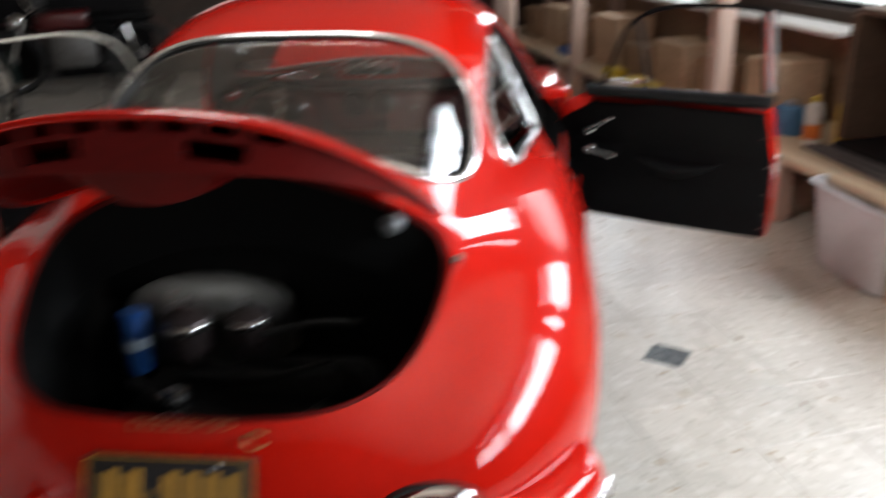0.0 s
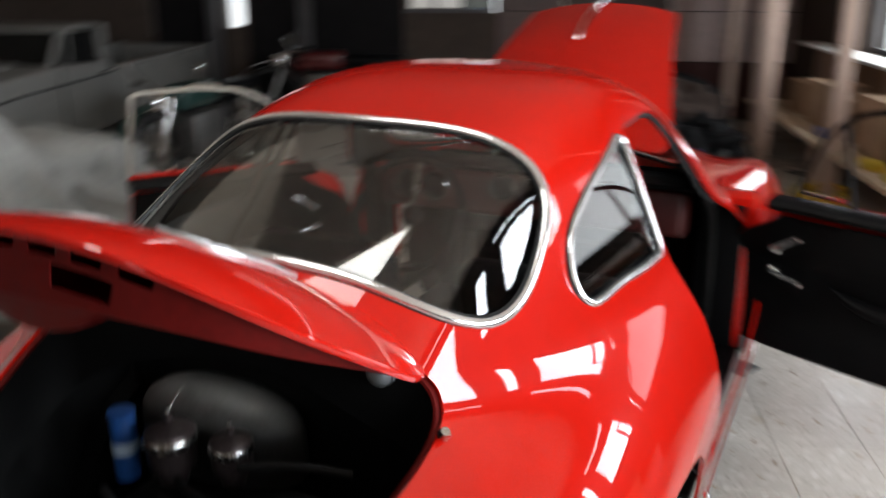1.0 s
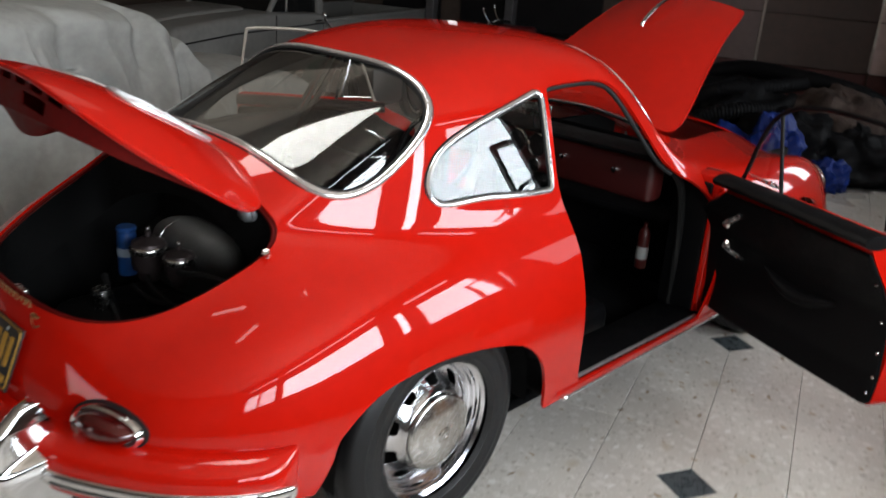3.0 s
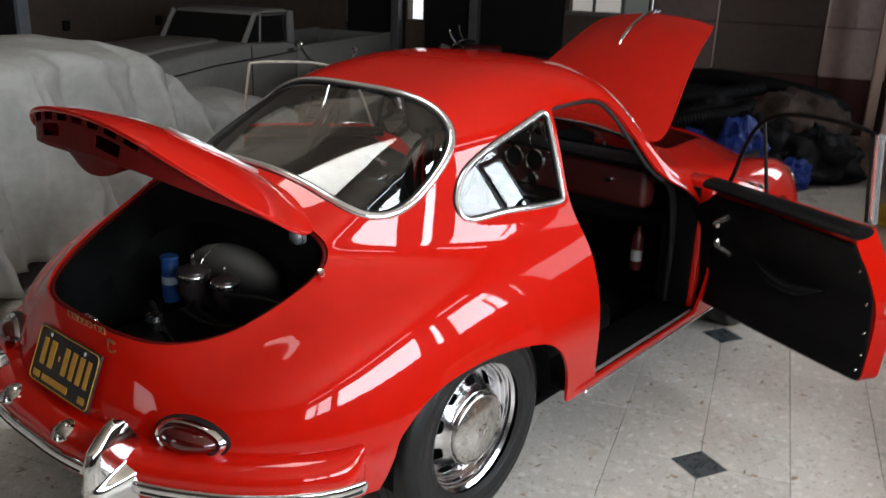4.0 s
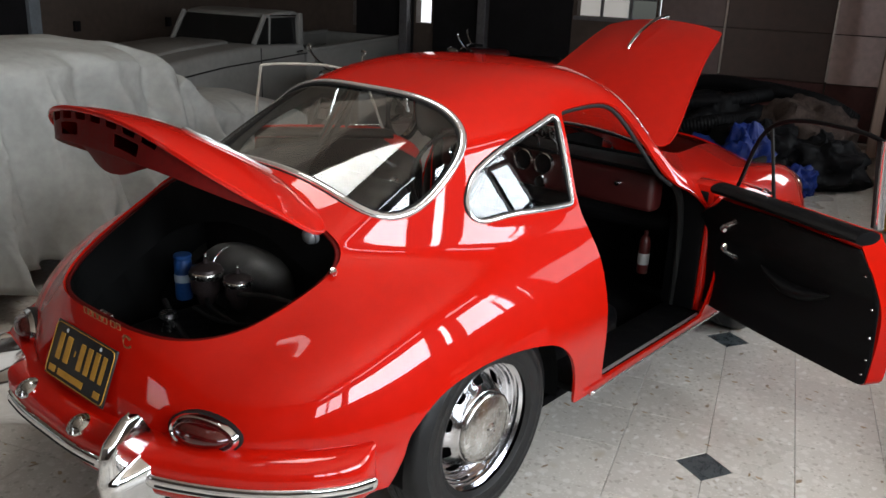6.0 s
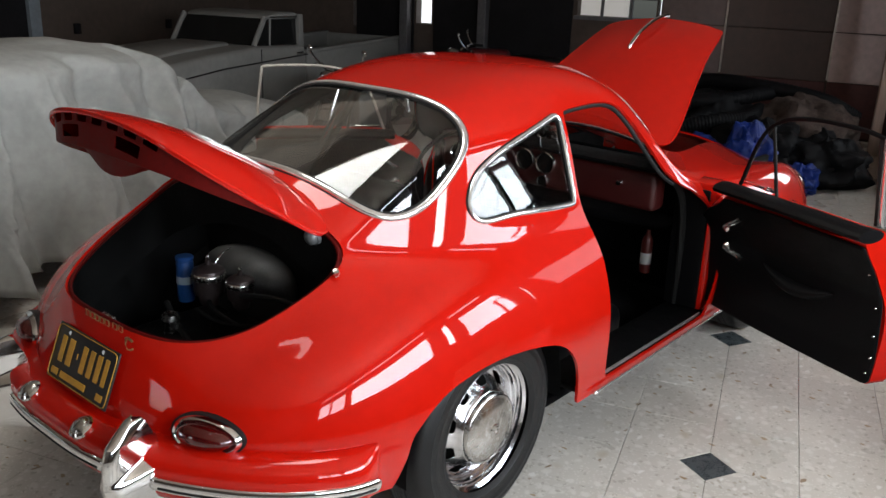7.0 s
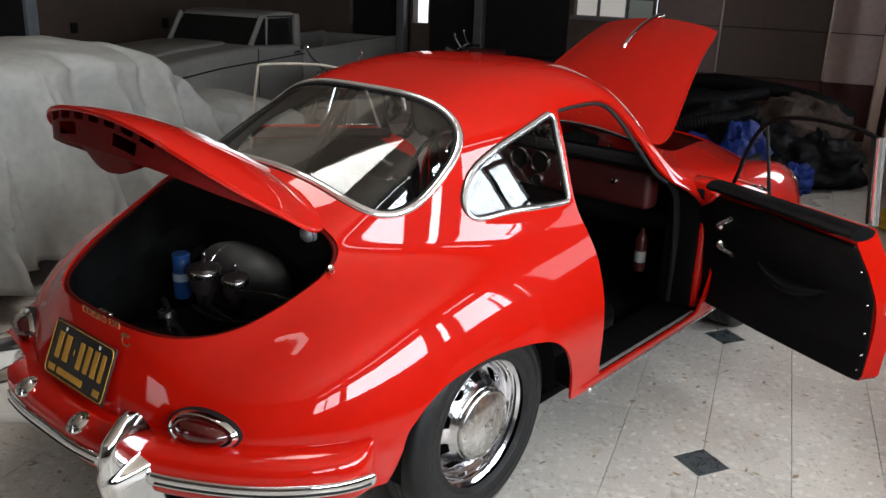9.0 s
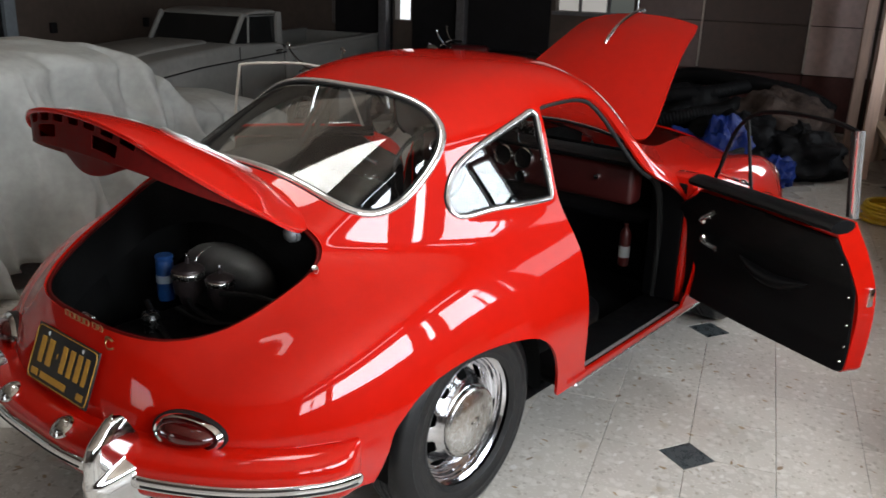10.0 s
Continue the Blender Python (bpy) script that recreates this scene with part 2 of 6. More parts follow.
# rows of (x, half width, z), sill to centre line, tail to nose
NET = [
 [(-.45,.70,.24),(-.58,.66,.25),(-.68,.58,.26),(-.76,.47,.27),(-.81,.34,.27),(-.84,.22,.28),(-.86,.11,.28),(-.865,0,.28)],
 [(-.36,.74,.24),(-.50,.73,.33),(-.65,.65,.39),(-.765,.52,.42),(-.83,.36,.43),(-.87,.23,.44),(-.89,.12,.44),(-.895,0,.44)],
 [(-.27,.76,.24),(-.38,.775,.38),(-.55,.725,.49),(-.70,.585,.55),(-.785,.40,.57),(-.83,.26,.58),(-.855,.13,.585),(-.86,0,.585)],
 [(-.17,.77,.24),(-.25,.80,.40),(-.40,.785,.55),(-.55,.66,.669),(-.66,.46,.668),(-.74,.30,.705),(-.775,.15,.72),(-.785,0,.72)],
 [(-.05,.775,.24),(-.10,.80,.40),(-.22,.795,.57),(-.34,.70,.746),(-.46,.515,.760),(-.56,.35,.818),(-.62,.17,.845),(-.64,0,.85)],
 [(.08,.775,.24),(.06,.795,.40),(-.03,.80,.58),(-.13,.715,.776),(-.24,.56,.829),(-.35,.40,.90),(-.41,.20,.955),(-.43,0,.965)],
 [(.22,.775,.24),(.22,.79,.40),(.17,.795,.58),(.10,.715,.77),(.03,.60,.875),(-.08,.461,.989),(-.15,.262,1.062),(-.17,0,1.074)],
 [(.40,.775,.24),(.40,.785,.40),(.38,.79,.58),(.34,.715,.765),(.30,.62,.88),(.22,.499,1.066),(.15,.322,1.182),(.13,0,1.193)],
 [(.62,.775,.24),(.62,.79,.40),(.62,.795,.57),(.62,.725,.75),(.62,.635,.875),(.58,.510,1.113),(.53,.350,1.264),(.52,0,1.279)],
 [(.95,.775,.24),(.95,.79,.40),(.95,.795,.57),(.95,.73,.74),(.95,.645,.87),(.93,.534,1.112),(.91,.354,1.258),(.90,0,1.282)],
 [(1.17,.775,.24),(1.17,.79,.40),(1.17,.795,.57),(1.16,.735,.74),(1.13,.645,.872),(1.06,.546,1.077),(1.12,.34,1.200),(1.17,0,1.241)],
 [(1.40,.775,.24),(1.40,.79,.40),(1.40,.795,.57),(1.36,.735,.745),(1.28,.65,.862),(1.17,.588,.981),(1.27,.357,1.082),(1.34,0,1.112)],
 [(1.65,.775,.24),(1.65,.795,.41),(1.65,.80,.58),(1.60,.735,.755),(1.48,.635,.84),(1.36,.54,.885),(1.46,.33,.91),(1.54,0,.925)],
 [(1.95,.78,.24),(1.95,.81,.42),(1.95,.815,.60),(1.97,.71,.79),(1.98,.58,.80),(1.99,.42,.84),(2.0,.22,.885),(2.01,0,.90)],
 [(2.30,.78,.24),(2.32,.81,.42),(2.34,.79,.60),(2.35,.69,.785),(2.35,.54,.75),(2.35,.38,.78),(2.36,.20,.83),(2.37,0,.845)],
 [(2.55,.76,.24),(2.58,.78,.40),(2.62,.74,.57),(2.64,.64,.70),(2.66,.50,.66),(2.68,.36,.68),(2.69,.18,.71),(2.70,0,.72)],
 [(2.70,.68,.24),(2.76,.66,.38),(2.80,.60,.48),(2.83,.50,.54),(2.86,.40,.54),(2.88,.28,.55),(2.90,.14,.56),(2.90,0,.56)],
 [(2.72,.62,.22),(2.80,.56,.24),(2.86,.48,.26),(2.90,.40,.27),(2.93,.31,.27),(2.95,.21,.28),(2.96,.10,.28),(2.965,0,.28)],
]

def bspline(P, n, mirror_end=False):
    """uniform cubic B-spline along axis 0, n steps per span; ends clamped by reflection"""
    P = np.asarray(P, float)
    a = 2*P[0]-P[1]; b = 2*P[-1]-P[-2]
    if mirror_end:
        b = P[-2]*np.array([1,-1,1])
    Q = np.concatenate([a[None],P,b[None]])
    out = []
    spans = len(P)-1
    for i in range(spans):
        for k in range(n + (i == spans-1)):
            t = k/n
            w = np.array([(1-t)**3, 3*t**3-6*t*t+4, -3*t**3+3*t*t+3*t+1, t**3])/6
            out.append(np.tensordot(w, Q[i:i+4], 1))
    return np.array(out)
def surface(nu=10, nv=10, keep=0.6):
    T = np.array(NET)
    for _ in range(2):                         # fair the flanks lengthwise
        D = T[1:-3, :5, 1:] - 2*T[2:-2, :5, 1:] + T[3:-1, :5, 1:]
        T[2:-2, :5, 1:] += .22*D*np.array([[1.0, .0]]) + .12*D*np.array([[.0, 1.0]])
    P = T.copy()
    def ev(P, nu, nv):
        S = bspline(P, nu)                     # along the rows
        S = np.swapaxes(bspline(np.swapaxes(S,0,1), nv, True),0,1)
        return S
    for _ in range(2):
        P = P + keep*(T-ev(P,1,1))
        P[:,-1,1] = 0
    return ev(P, nu, nv)


# ---- the red car: one smooth hull, cut into shell, lids, doors and panes ----
HULL = surface(13, 12)
n_u, n_v = HULL.shape[0], HULL.shape[1] * 2 - 1
hull_v = np.concatenate([HULL * [1, -1, 1], HULL[:, -2::-1]], 1).reshape(-1, 3)
hull_f = [(i * n_v + j, (i + 1) * n_v + j, (i + 1) * n_v + j + 1, i * n_v + j + 1) for i in range(n_u - 1) for j in range(n_v - 1)]

grid = hull_v.reshape(n_u, n_v, 3)
hull_n = np.cross(np.gradient(grid, axis=0), np.gradient(grid, axis=1)).reshape(-1, 3)
hull_n /= np.linalg.norm(hull_n, axis=1, keepdims=True) + 1e-12
f0 = hull_f[len(hull_f) // 2]
if np.cross(hull_v[f0[1]] - hull_v[f0[0]], hull_v[f0[2]] - hull_v[f0[0]]) @ hull_n[f0[0]] < 0:
    hull_n = -hull_n
# shading normals eased behind the side windows so reflections run smooth; the sheet stays
eased = hull_n.reshape(n_u, n_v, 3).copy()
for _ in range(140):
    eased[1:-1] = .5 * eased[1:-1] + .25 * (eased[2:] + eased[:-2])
    eased[:, 1:-1] = .5 * eased[:, 1:-1] + .25 * (eased[:, 2:] + eased[:, :-2])
eased = eased.reshape(-1, 3)
eased /= np.linalg.norm(eased, axis=1, keepdims=True) + 1e-12
ramp = lambda v, lo, hi: (lambda q: q * q * (3 - 2 * q))(np.clip((v - lo) / (hi - lo), 0, 1))
mask = ramp(hull_v[:, 0], -.60, -.40) * ramp(-hull_v[:, 0], -.75, -.45) * ramp(hull_v[:, 2], .765, .845) * ramp(np.abs(hull_v[:, 1]), .34, .46)
hull_n = hull_n + mask[:, None] * (eased - hull_n)
# normals tilted as if the cabin's flank stood steeper, so it mirrors the windows
steep = mask * ramp(hull_v[:, 2], .815, .895) * ramp(-hull_v[:, 2], -1.16, -1.06) * ramp(hull_v[:, 0], -.50, -.36)
hull_n[:, 1] += .42 * steep * np.sign(hull_v[:, 1])
hull_n[:, 2] -= .30 * steep
hull_n /= np.linalg.norm(hull_n, axis=1, keepdims=True) + 1e-12
hull_tree = BVHTree.FromPolygons([Vector(v) for v in hull_v], hull_f)


def hull_normals(pts):
    """Smooth normals of the hull at the places nearest to pts."""
    out = []
    for p in pts:
        at, _, i, _ = hull_tree.find_nearest(Vector(p))
        w = poly_3d_calc([Vector(hull_v[k]) for k in hull_f[i]], at)
        out.append(sum(a * hull_n[k] for a, k in zip(w, hull_f[i])))
    out = np.array(out)
    return out / (np.linalg.norm(out, axis=1, keepdims=True) + 1e-12)


def skin_piece(name, vf, mat, parent, label="", m=None, thick=.006, flat=None):
    """A sheet cut out of the hull, with thickness, keeping the hull's smooth normals up to its edges."""
    v, faces = np.asarray(vf[0], float), [tuple(f) for f in vf[1]]
    nv, nrm = len(v), hull_normals(vf[0])
    if flat is not None:
        nrm = .93 * flat + .07 * nrm
        nrm /= np.linalg.norm(nrm, axis=1, keepdims=True)
    edges = {(i, j) for f in faces for i, j in zip(f, f[1:] + f[:1])}
    rims = [(j, i, i + nv, j + nv) for i, j in edges if (j, i) not in edges]
    rims.sort()
    inner = v - thick * nrm
    ob = piece(name, (np.concatenate([v, inner]), faces + [tuple(i + nv for i in f[::-1]) for f in faces] + rims), mat, parent, label, m, sharp=180)
    loops = []
    for k, f in enumerate(faces):
        loops += [tuple(nrm[i]) for i in f]
    for k, f in enumerate(faces):
        loops += [tuple(-nrm[i]) for i in f[::-1]]
    for a, b, c, d in rims:
        fn = np.cross(v[b] - v[a], inner[d - nv] - v[a])
        fn = tuple(fn / (np.linalg.norm(fn) + 1e-12))
        loops += [fn] * 4
    ob.data.normals_split_custom_set(loops)
    return ob


def both(points, flip):
    """A half outline, mirrored about its second coordinate (flip 1) or first (flip 0), as a smooth closed line."""
    p = [tuple(q) for q in points]
    m = [(a, -b) if flip == 1 else (-a, b) for a, b in p[::-1] if abs(b if flip == 1 else a) > 1e-6]
    return curve_through(p + m, 6, True)


REAR_GLASS = both([(.203, 0), (.205, .12), (.207, .22), (.207, .31), (.202, .385), (.188, .427), (.155, .454), (.105, .472), (.03, .485), (-.06, .492), (-.14, .48), (-.2, .445), (-.243, .36), (-.262, .24), (-.27, .12), (-.272, 0)], 1)
LID = both([(0, .692), (.15, .690), (.27, .690), (.35, .700), (.405, .722), (.437, .755), (.455, .79), (.462, .82), (.455, .855), (.41, .90), (.3, .955), (.15, 1.0), (0, 1.012)], 0)
LID[:, 0] *= np.where(LID[:, 0] > 0, .955, 1)
HOOD = both([(1.585, 0), (1.582, .25), (1.575, .40), (1.60, .44), (1.70, .438), (1.95, .388), (2.2, .340), (2.36, .318), (2.43, .312), (2.456, .295), (2.463, .22), (2.468, .12), (2.47, 0)], 1)
HOOD[:, 1] *= np.where(HOOD[:, 1] > 0, 1.12, .985)
QUARTER = curve_through([(.598, 1.152), (.575, 1.07), (.545, .96), (.527, .893), (.515, .884), (.40, .888), (.24, .898), (.11, .895), (.072, .908), (.067, .945), (.095, .985), (.145, 1.025), (.21, 1.055), (.30, 1.085), (.40, 1.112), (.50, 1.138), (.575, 1.157)], 5, True)
DOORWAY = curve_through([(.572, .300), (.552, .318), (.535, .42), (.525, .53), (.53, .64), (.54, .72), (.543, .80), (.549, .88), (.585, 1.02), (.618, 1.14), (.635, 1.160), (.70, 1.166), (.83, 1.170), (.92, 1.163), (.975, 1.14), (1.02, 1.08), (1.075, .99), (1.14, .90), (1.22, .845), (1.31, .80), (1.365, .73), (1.378, .6), (1.375, .48), (1.36, .39), (1.335, .325), (1.29, .302), (1.0, .298), (.7, .298)], 5, True)
DOOR_EDGE = np.concatenate([[(.528, .50), (.529, .42), (.531, .335), (.538, .317), (.556, .311)], curve_through([(.70, .310), (1.0, .312), (1.29, .322), (1.335, .338), (1.36, .39), (1.375, .48), (1.378, .6), (1.365, .73), (1.31, .80), (1.22, .845), (1.14, .90), (1.075, .99), (1.02, 1.08), (.975, 1.14), (.92, 1.163), (.83, 1.170), (.70, 1.166), (.635, 1.160), (.618, 1.14), (.585, 1.02), (.549, .88), (.543, .80), (.54, .72), (.53, .64), (.528, .57)], 5)])
SCREEN = both([(0, 1.232), (.15, 1.228), (.3, 1.20), (.43, 1.135), (.505, 1.05), (.535, .985), (.525, .935), (.46, .918), (.3, .925), (.15, .938), (0, .944)], 0)
ARCH_REAR = curve_through([(-.425, .15), (-.41, .42), (-.37, .50), (-.27, .562), (-.12, .585), (.02, .578), (.16, .553), (.25, .52), (.32, .46), (.365, .38), (.385, .28), (.39, .15)], 5, True)
ARCH_FRONT = curve_through([(1.72, .15), (1.74, .38), (1.80, .5), (1.92, .6), (2.1, .64), (2.28, .6), (2.4, .5), (2.46, .38), (2.48, .15)], 5, True)


def g_of(v, outline, cols, where):
    return np.where(where, outside(outline, v[:, cols]), 9.0)


def g_rear(v): return g_of(v, REAR_GLASS, [0, 1], (v[:, 2] > .85) & (v[:, 0] < .6))
def g_lid(v): return g_of(v, LID, [1, 2], v[:, 0] < -.2)
def g_hood(v): return g_of(v, HOOD, [0, 1], v[:, 2] > .6)
def g_quarter(v): return g_of(v, QUARTER, [0, 2], np.abs(v[:, 1]) > .4)
def g_door(v): return g_of(v, DOORWAY, [0, 2], np.abs(v[:, 1]) > .38)
def g_screen(v): return g_of(v, SCREEN, [1, 2], (v[:, 0] > 1.0) & (v[:, 0] < 1.57))


shell = (hull_v, hull_f)
for g in (g_rear, g_lid, g_hood, g_quarter, g_door, g_screen,
          lambda v: g_of(v, ARCH_REAR, [0, 2], np.abs(v[:, 1]) > .45),
          lambda v: g_of(v, ARCH_FRONT, [0, 2], np.abs(v[:, 1]) > .45),
          lambda v: np.minimum(np.where(v[:, 0] < 1.0, v[:, 2] - .335 + np.maximum(0, v[:, 0] + .43) * 9, 9.0), np.where(v[:, 0] > -.3, v[:, 2] - .266, 9.0))):
    shell = clip(shell, g(shell[0]))


def cutout(g, gap=.004):
    return clip((hull_v, hull_f), -g(hull_v) - gap)


def moved(vf, offset):
    """A skin pushed along its own normals."""
    v = np.asarray(vf[0], float)
    nrm = np.zeros_like(v)
    for f in vf[1]:
        c = np.cross(v[f[1]] - v[f[0]], v[f[2]] - v[f[0]])
        for i in f:
            nrm[i] += c
    return v + offset * nrm / (np.linalg.norm(nrm, axis=1, keepdims=True) + 1e-12), vf[1]


def side_y(x, z):
    """Half width of the hull's flank at a place of the side view."""
    h = HULL.reshape(-1, 3)
    h = h[h[:, 1] > .38]
    d = (h[:, 0] - x) ** 2 + (h[:, 2] - z) ** 2
    i = np.argsort(d)[:4]
    w = 1 / (d[i] + 1e-6)
    return float((h[i, 1] * w).sum() / w.sum())


car = thing("sports_car", "glossy red classic sports coupe with doors, hood and engine lid open", "car")
LINING = noisy(material("dark_lining", (.05, .045, .04), .9, 0, 0, .1), 10, .2)
body = skin_piece("body", shell, RED, car, "glossy red painted steel body shell", thick=.010)
body.data.materials.append(LINING)
n_out = len(shell[1])
for k, f in enumerate(shell[1]):
    c = shell[0][list(f)].mean(0)
    if -.28 < c[0] < 1.50 and c[2] > .45:
        body.data.polygons[n_out + k].material_index = 1


def framed_pane(name, pane, parent, trim_w, trim_h, glass_label, trim_label, smooth=3, n=110, glass=True):
    loop = evened(rim_of(pane)[0], n, smooth)
    nrm = hull_normals(loop)
    pane = moved(pane, -.006)
    facing = np.array([-.091, .923 * np.sign(pane[0][0][1]), .375]) if name == "quarter_window" else None
    p = skin_piece(name, pane, GLASS if facing is None else SIDE_GLASS, parent, glass_label, thick=.004, flat=facing)
    p.visible_shadow = False
    piece("rubber_seal", sweep(loop - .002 * nrm, ring(trim_w * 1.45, trim_h * .75), True, nrm), SEAL, p, "black rubber seal")
    prof = [(trim_w * math.cos(q), trim_h * math.sin(q)) for q in np.linspace(math.pi, 0, 9)] + [(0, -trim_h * .5)]
    piece("chrome_trim", sweep(loop, prof, True, nrm), TRIM, p, trim_label)
    return p


framed_pane("rear_window", cutout(g_rear), car, .0115, .010, "curved clear rear window", "bright chrome surround")
framed_pane("windshield", cutout(g_screen), car, .009, .008, "curved clear windshield", "bright chrome surround")
qv = cutout(g_quarter)
for s in (-1, 1):
    side = clip(qv, s * qv[0][:, 1] - .1)
    sx, sz = side[0][:, 0] - .35, side[0][:, 2] - 1.0
    basis = np.stack([np.ones_like(sx), sx, sz, sx * sx * .5, sz * sz * .5, sx * sz], 1)
    fit, *_ = np.linalg.lstsq(basis, side[0][:, 1], rcond=None)
    side[0][:, 1] = basis @ fit
    framed_pane("quarter_window", side, car, .0085, .008, "pointed rear side window", "bright chrome surround", 1, 160)

# engine lid, hinged below the rear window and raised
HINGE = Vector((-.298, 0, .985))
LID_UP = Matrix.Translation(HINGE + Vector((.035, 0, -.030))) @ Matrix.Rotation(radians(58.5), 4, "Y") @ Matrix.Translation(-HINGE)
lid_skin = cutout(g_lid, .005)
lid = skin_piece("engine_lid", lid_skin, RED, car, "raised red engine lid", LID_UP, .006)
lip_loop = evened(rim_of(lid_skin)[0], 120, 3)
piece("folded_edge", sweep(lip_loop - .006 * hull_normals(lip_loop), ring(.005, .007, 8), True, hull_normals(lip_loop)), RED, lid)
fine = surface(24, 20)
fine = np.concatenate([fine * [1, -1, 1], fine[:, -2::-1]], 1)[:160]
fn_, fk_ = fine.shape[:2]
near_lid = (outside(LID, fine.reshape(-1, 3)[:, 1:]) < .03).reshape(fn_, fk_) & (fine[:, :, 0] < -.2)
fine_f = [(i * fk_ + j, (i + 1) * fk_ + j, (i + 1) * fk_ + j + 1, i * fk_ + j + 1) for i in range(fn_ - 1) for j in range(fk_ - 1) if near_lid[i, j]]
fine_v = fine.reshape(-1, 3)


def lid_depth(v):
    """How deep the pressed inner frame hangs below the skin: deepest behind the tip, shallow at the hinge."""
    low = np.clip(1 - (v[:, 2] - .70) / .20, 0, 1)
    return (.020 + .080 * low * low * (3 - 2 * low)) * (1 - .72 * np.clip(np.abs(v[:, 1]) / .45, 0, 1) ** 2.2)


inner = clip((fine_v, fine_f), np.where(fine_v[:, 0] < -.2, -outside(LID, fine_v[:, 1:]) - .016, -1))
iv = inner[0]
tray = np.clip(1 - (iv[:, 1] / .19) ** 2, 0, 1) * np.clip((iv[:, 2] - .725) / .03, 0, 1) * np.clip((.93 - iv[:, 2]) / .10, 0, 1)
plate_v = iv - (lid_depth(iv) + .075 * tray)[:, None] * hull_normals(iv)
piece("inner_frame", (plate_v, inner[1]), RED_SHADED, lid, "pressed inner frame in red darkened for shade", thick=.003)
n_w, k_w = 420, 30
wall_top = evened(rim_of(clip(lid_skin, -outside(LID, lid_skin[0][:, 1:]) - .015))[0], n_w, 2)
wn_, wd_ = hull_normals(wall_top), lid_depth(wall_top)
wall_v = np.array([wall_top[i] - (.005 + (wd_[i] - .004) * j / (k_w - 1)) * wn_[i] for i in range(n_w) for j in range(k_w)])
wall_s = np.repeat(wall_top[:, 1], k_w)
wall_d = np.array([.005 + (wd_[i] - .004) * j / (k_w - 1) for i in range(n_w) for j in range(k_w)])
low_edge = np.repeat(wall_top[:, 2] < .75, k_w)
slots = np.full(len(wall_v), 9.0)
for k in range(-3, 4):
    slots = np.minimum(slots, np.maximum(np.abs(wall_s - k * .076) - .025, np.abs(wall_d - .021) - .012))
for k in (-1, 1):
    slots = np.minimum(slots, np.maximum(np.abs(wall_s - k * .145) - .052, np.abs(wall_d - .058) - .016))
slots = np.where(low_edge, slots, 9.0)
wall_f = [(i * k_w + j, ((i + 1) % n_w) * k_w + j, ((i + 1) % n_w) * k_w + j + 1, i * k_w + j + 1) for i in range(n_w) for j in range(k_w - 1)]
piece("inner_wall", clip((wall_v, wall_f), slots), RED_SHADED, lid, "rim wall with a row of slots, red darkened for shade", thick=.002)
for s in (-1, 1):
    gy, gx = s * .125, -.53
    rim = np.array([(gx + .125 * math.cos(a) * abs(math.cos(a)) ** -.4 if abs(math.cos(a)) > 1e-6 else gx, gy + .075 * math.copysign(abs(math.sin(a)) ** .7, math.sin(a)), 0) for a in np.linspace(0, 2 * math.pi, 48, endpoint=False)])
    zs = np.array([lid_skin[0][((lid_skin[0][:, :2] - p[:2]) ** 2).sum(1).argmin(), 2] for p in rim])
    rim[:, 2] = zs + .004
    gn = hull_normals(rim)
    grille = piece("air_grille", sweep(evened(rim, 48, 3) - .001 * gn, ring(.005, .005, 8), True, gn), SATIN, lid, "chrome louvred air grille")
    for q in np.linspace(-.05, .05, 5):
        xs = np.linspace(gx - .115 * math.sqrt(1 - (q / .08) ** 2), gx + .115 * math.sqrt(1 - (q / .08) ** 2), 10)
        bar = np.array([(x, gy + q, lid_skin[0][((lid_skin[0][:, :2] - (x, gy + q)) ** 2).sum(1).argmin(), 2] + .001) for x in xs])
        piece("slat", sweep(bar, ring(.003, .004, 6)), SATIN, grille)
# front hood, hinged at the cowl and raised
HOOD_HINGE = Vector((1.575, 0, .925))
HOOD_UP = Matrix.Translation(HOOD_HINGE + Vector((0, .03, 0))) @ Matrix.Rotation(radians(-37.9), 4, "Y") @ Matrix.Translation(-HOOD_HINGE)
hood_skin = cutout(g_hood, .005)
hood = skin_piece("front_hood", hood_skin, RED, car, "raised red front hood", HOOD_UP, .007)
hl = evened(rim_of(hood_skin)[0], 120, 3)
piece("folded_edge", sweep(hl - .008 * hull_normals(hl), ring(.006, .010, 8), True, hull_normals(hl)), RED, hood)


def hood_z(x, y=0):
    v = hood_skin[0]
    return float(v[((v[:, :2] - (x, y)) ** 2).sum(1).argmin(), 2])


hz = hood_z
grip = curve_through([(2.155, .045, hz(2.155, .045)), (2.185, .042, hz(2.185, .042) + .014), (2.26, .034, hz(2.26, .034) + .030), (2.36, .022, hz(2.36, .022) + .036), (2.44, .010, hz(2.44, .010) + .030), (2.485, .002, hz(2.46) + .008)], 8)
piece("hood_handle", sweep(grip, ring(.009, .012)), CHROME, hood, "curved chrome hood handle")
inner_h = moved(clip(hood_skin, -outside(HOOD, hood_skin[0][:, :2]) - .05), -.03)
piece("inner_panel", inner_h, RED_SHADED, hood, thick=.003)


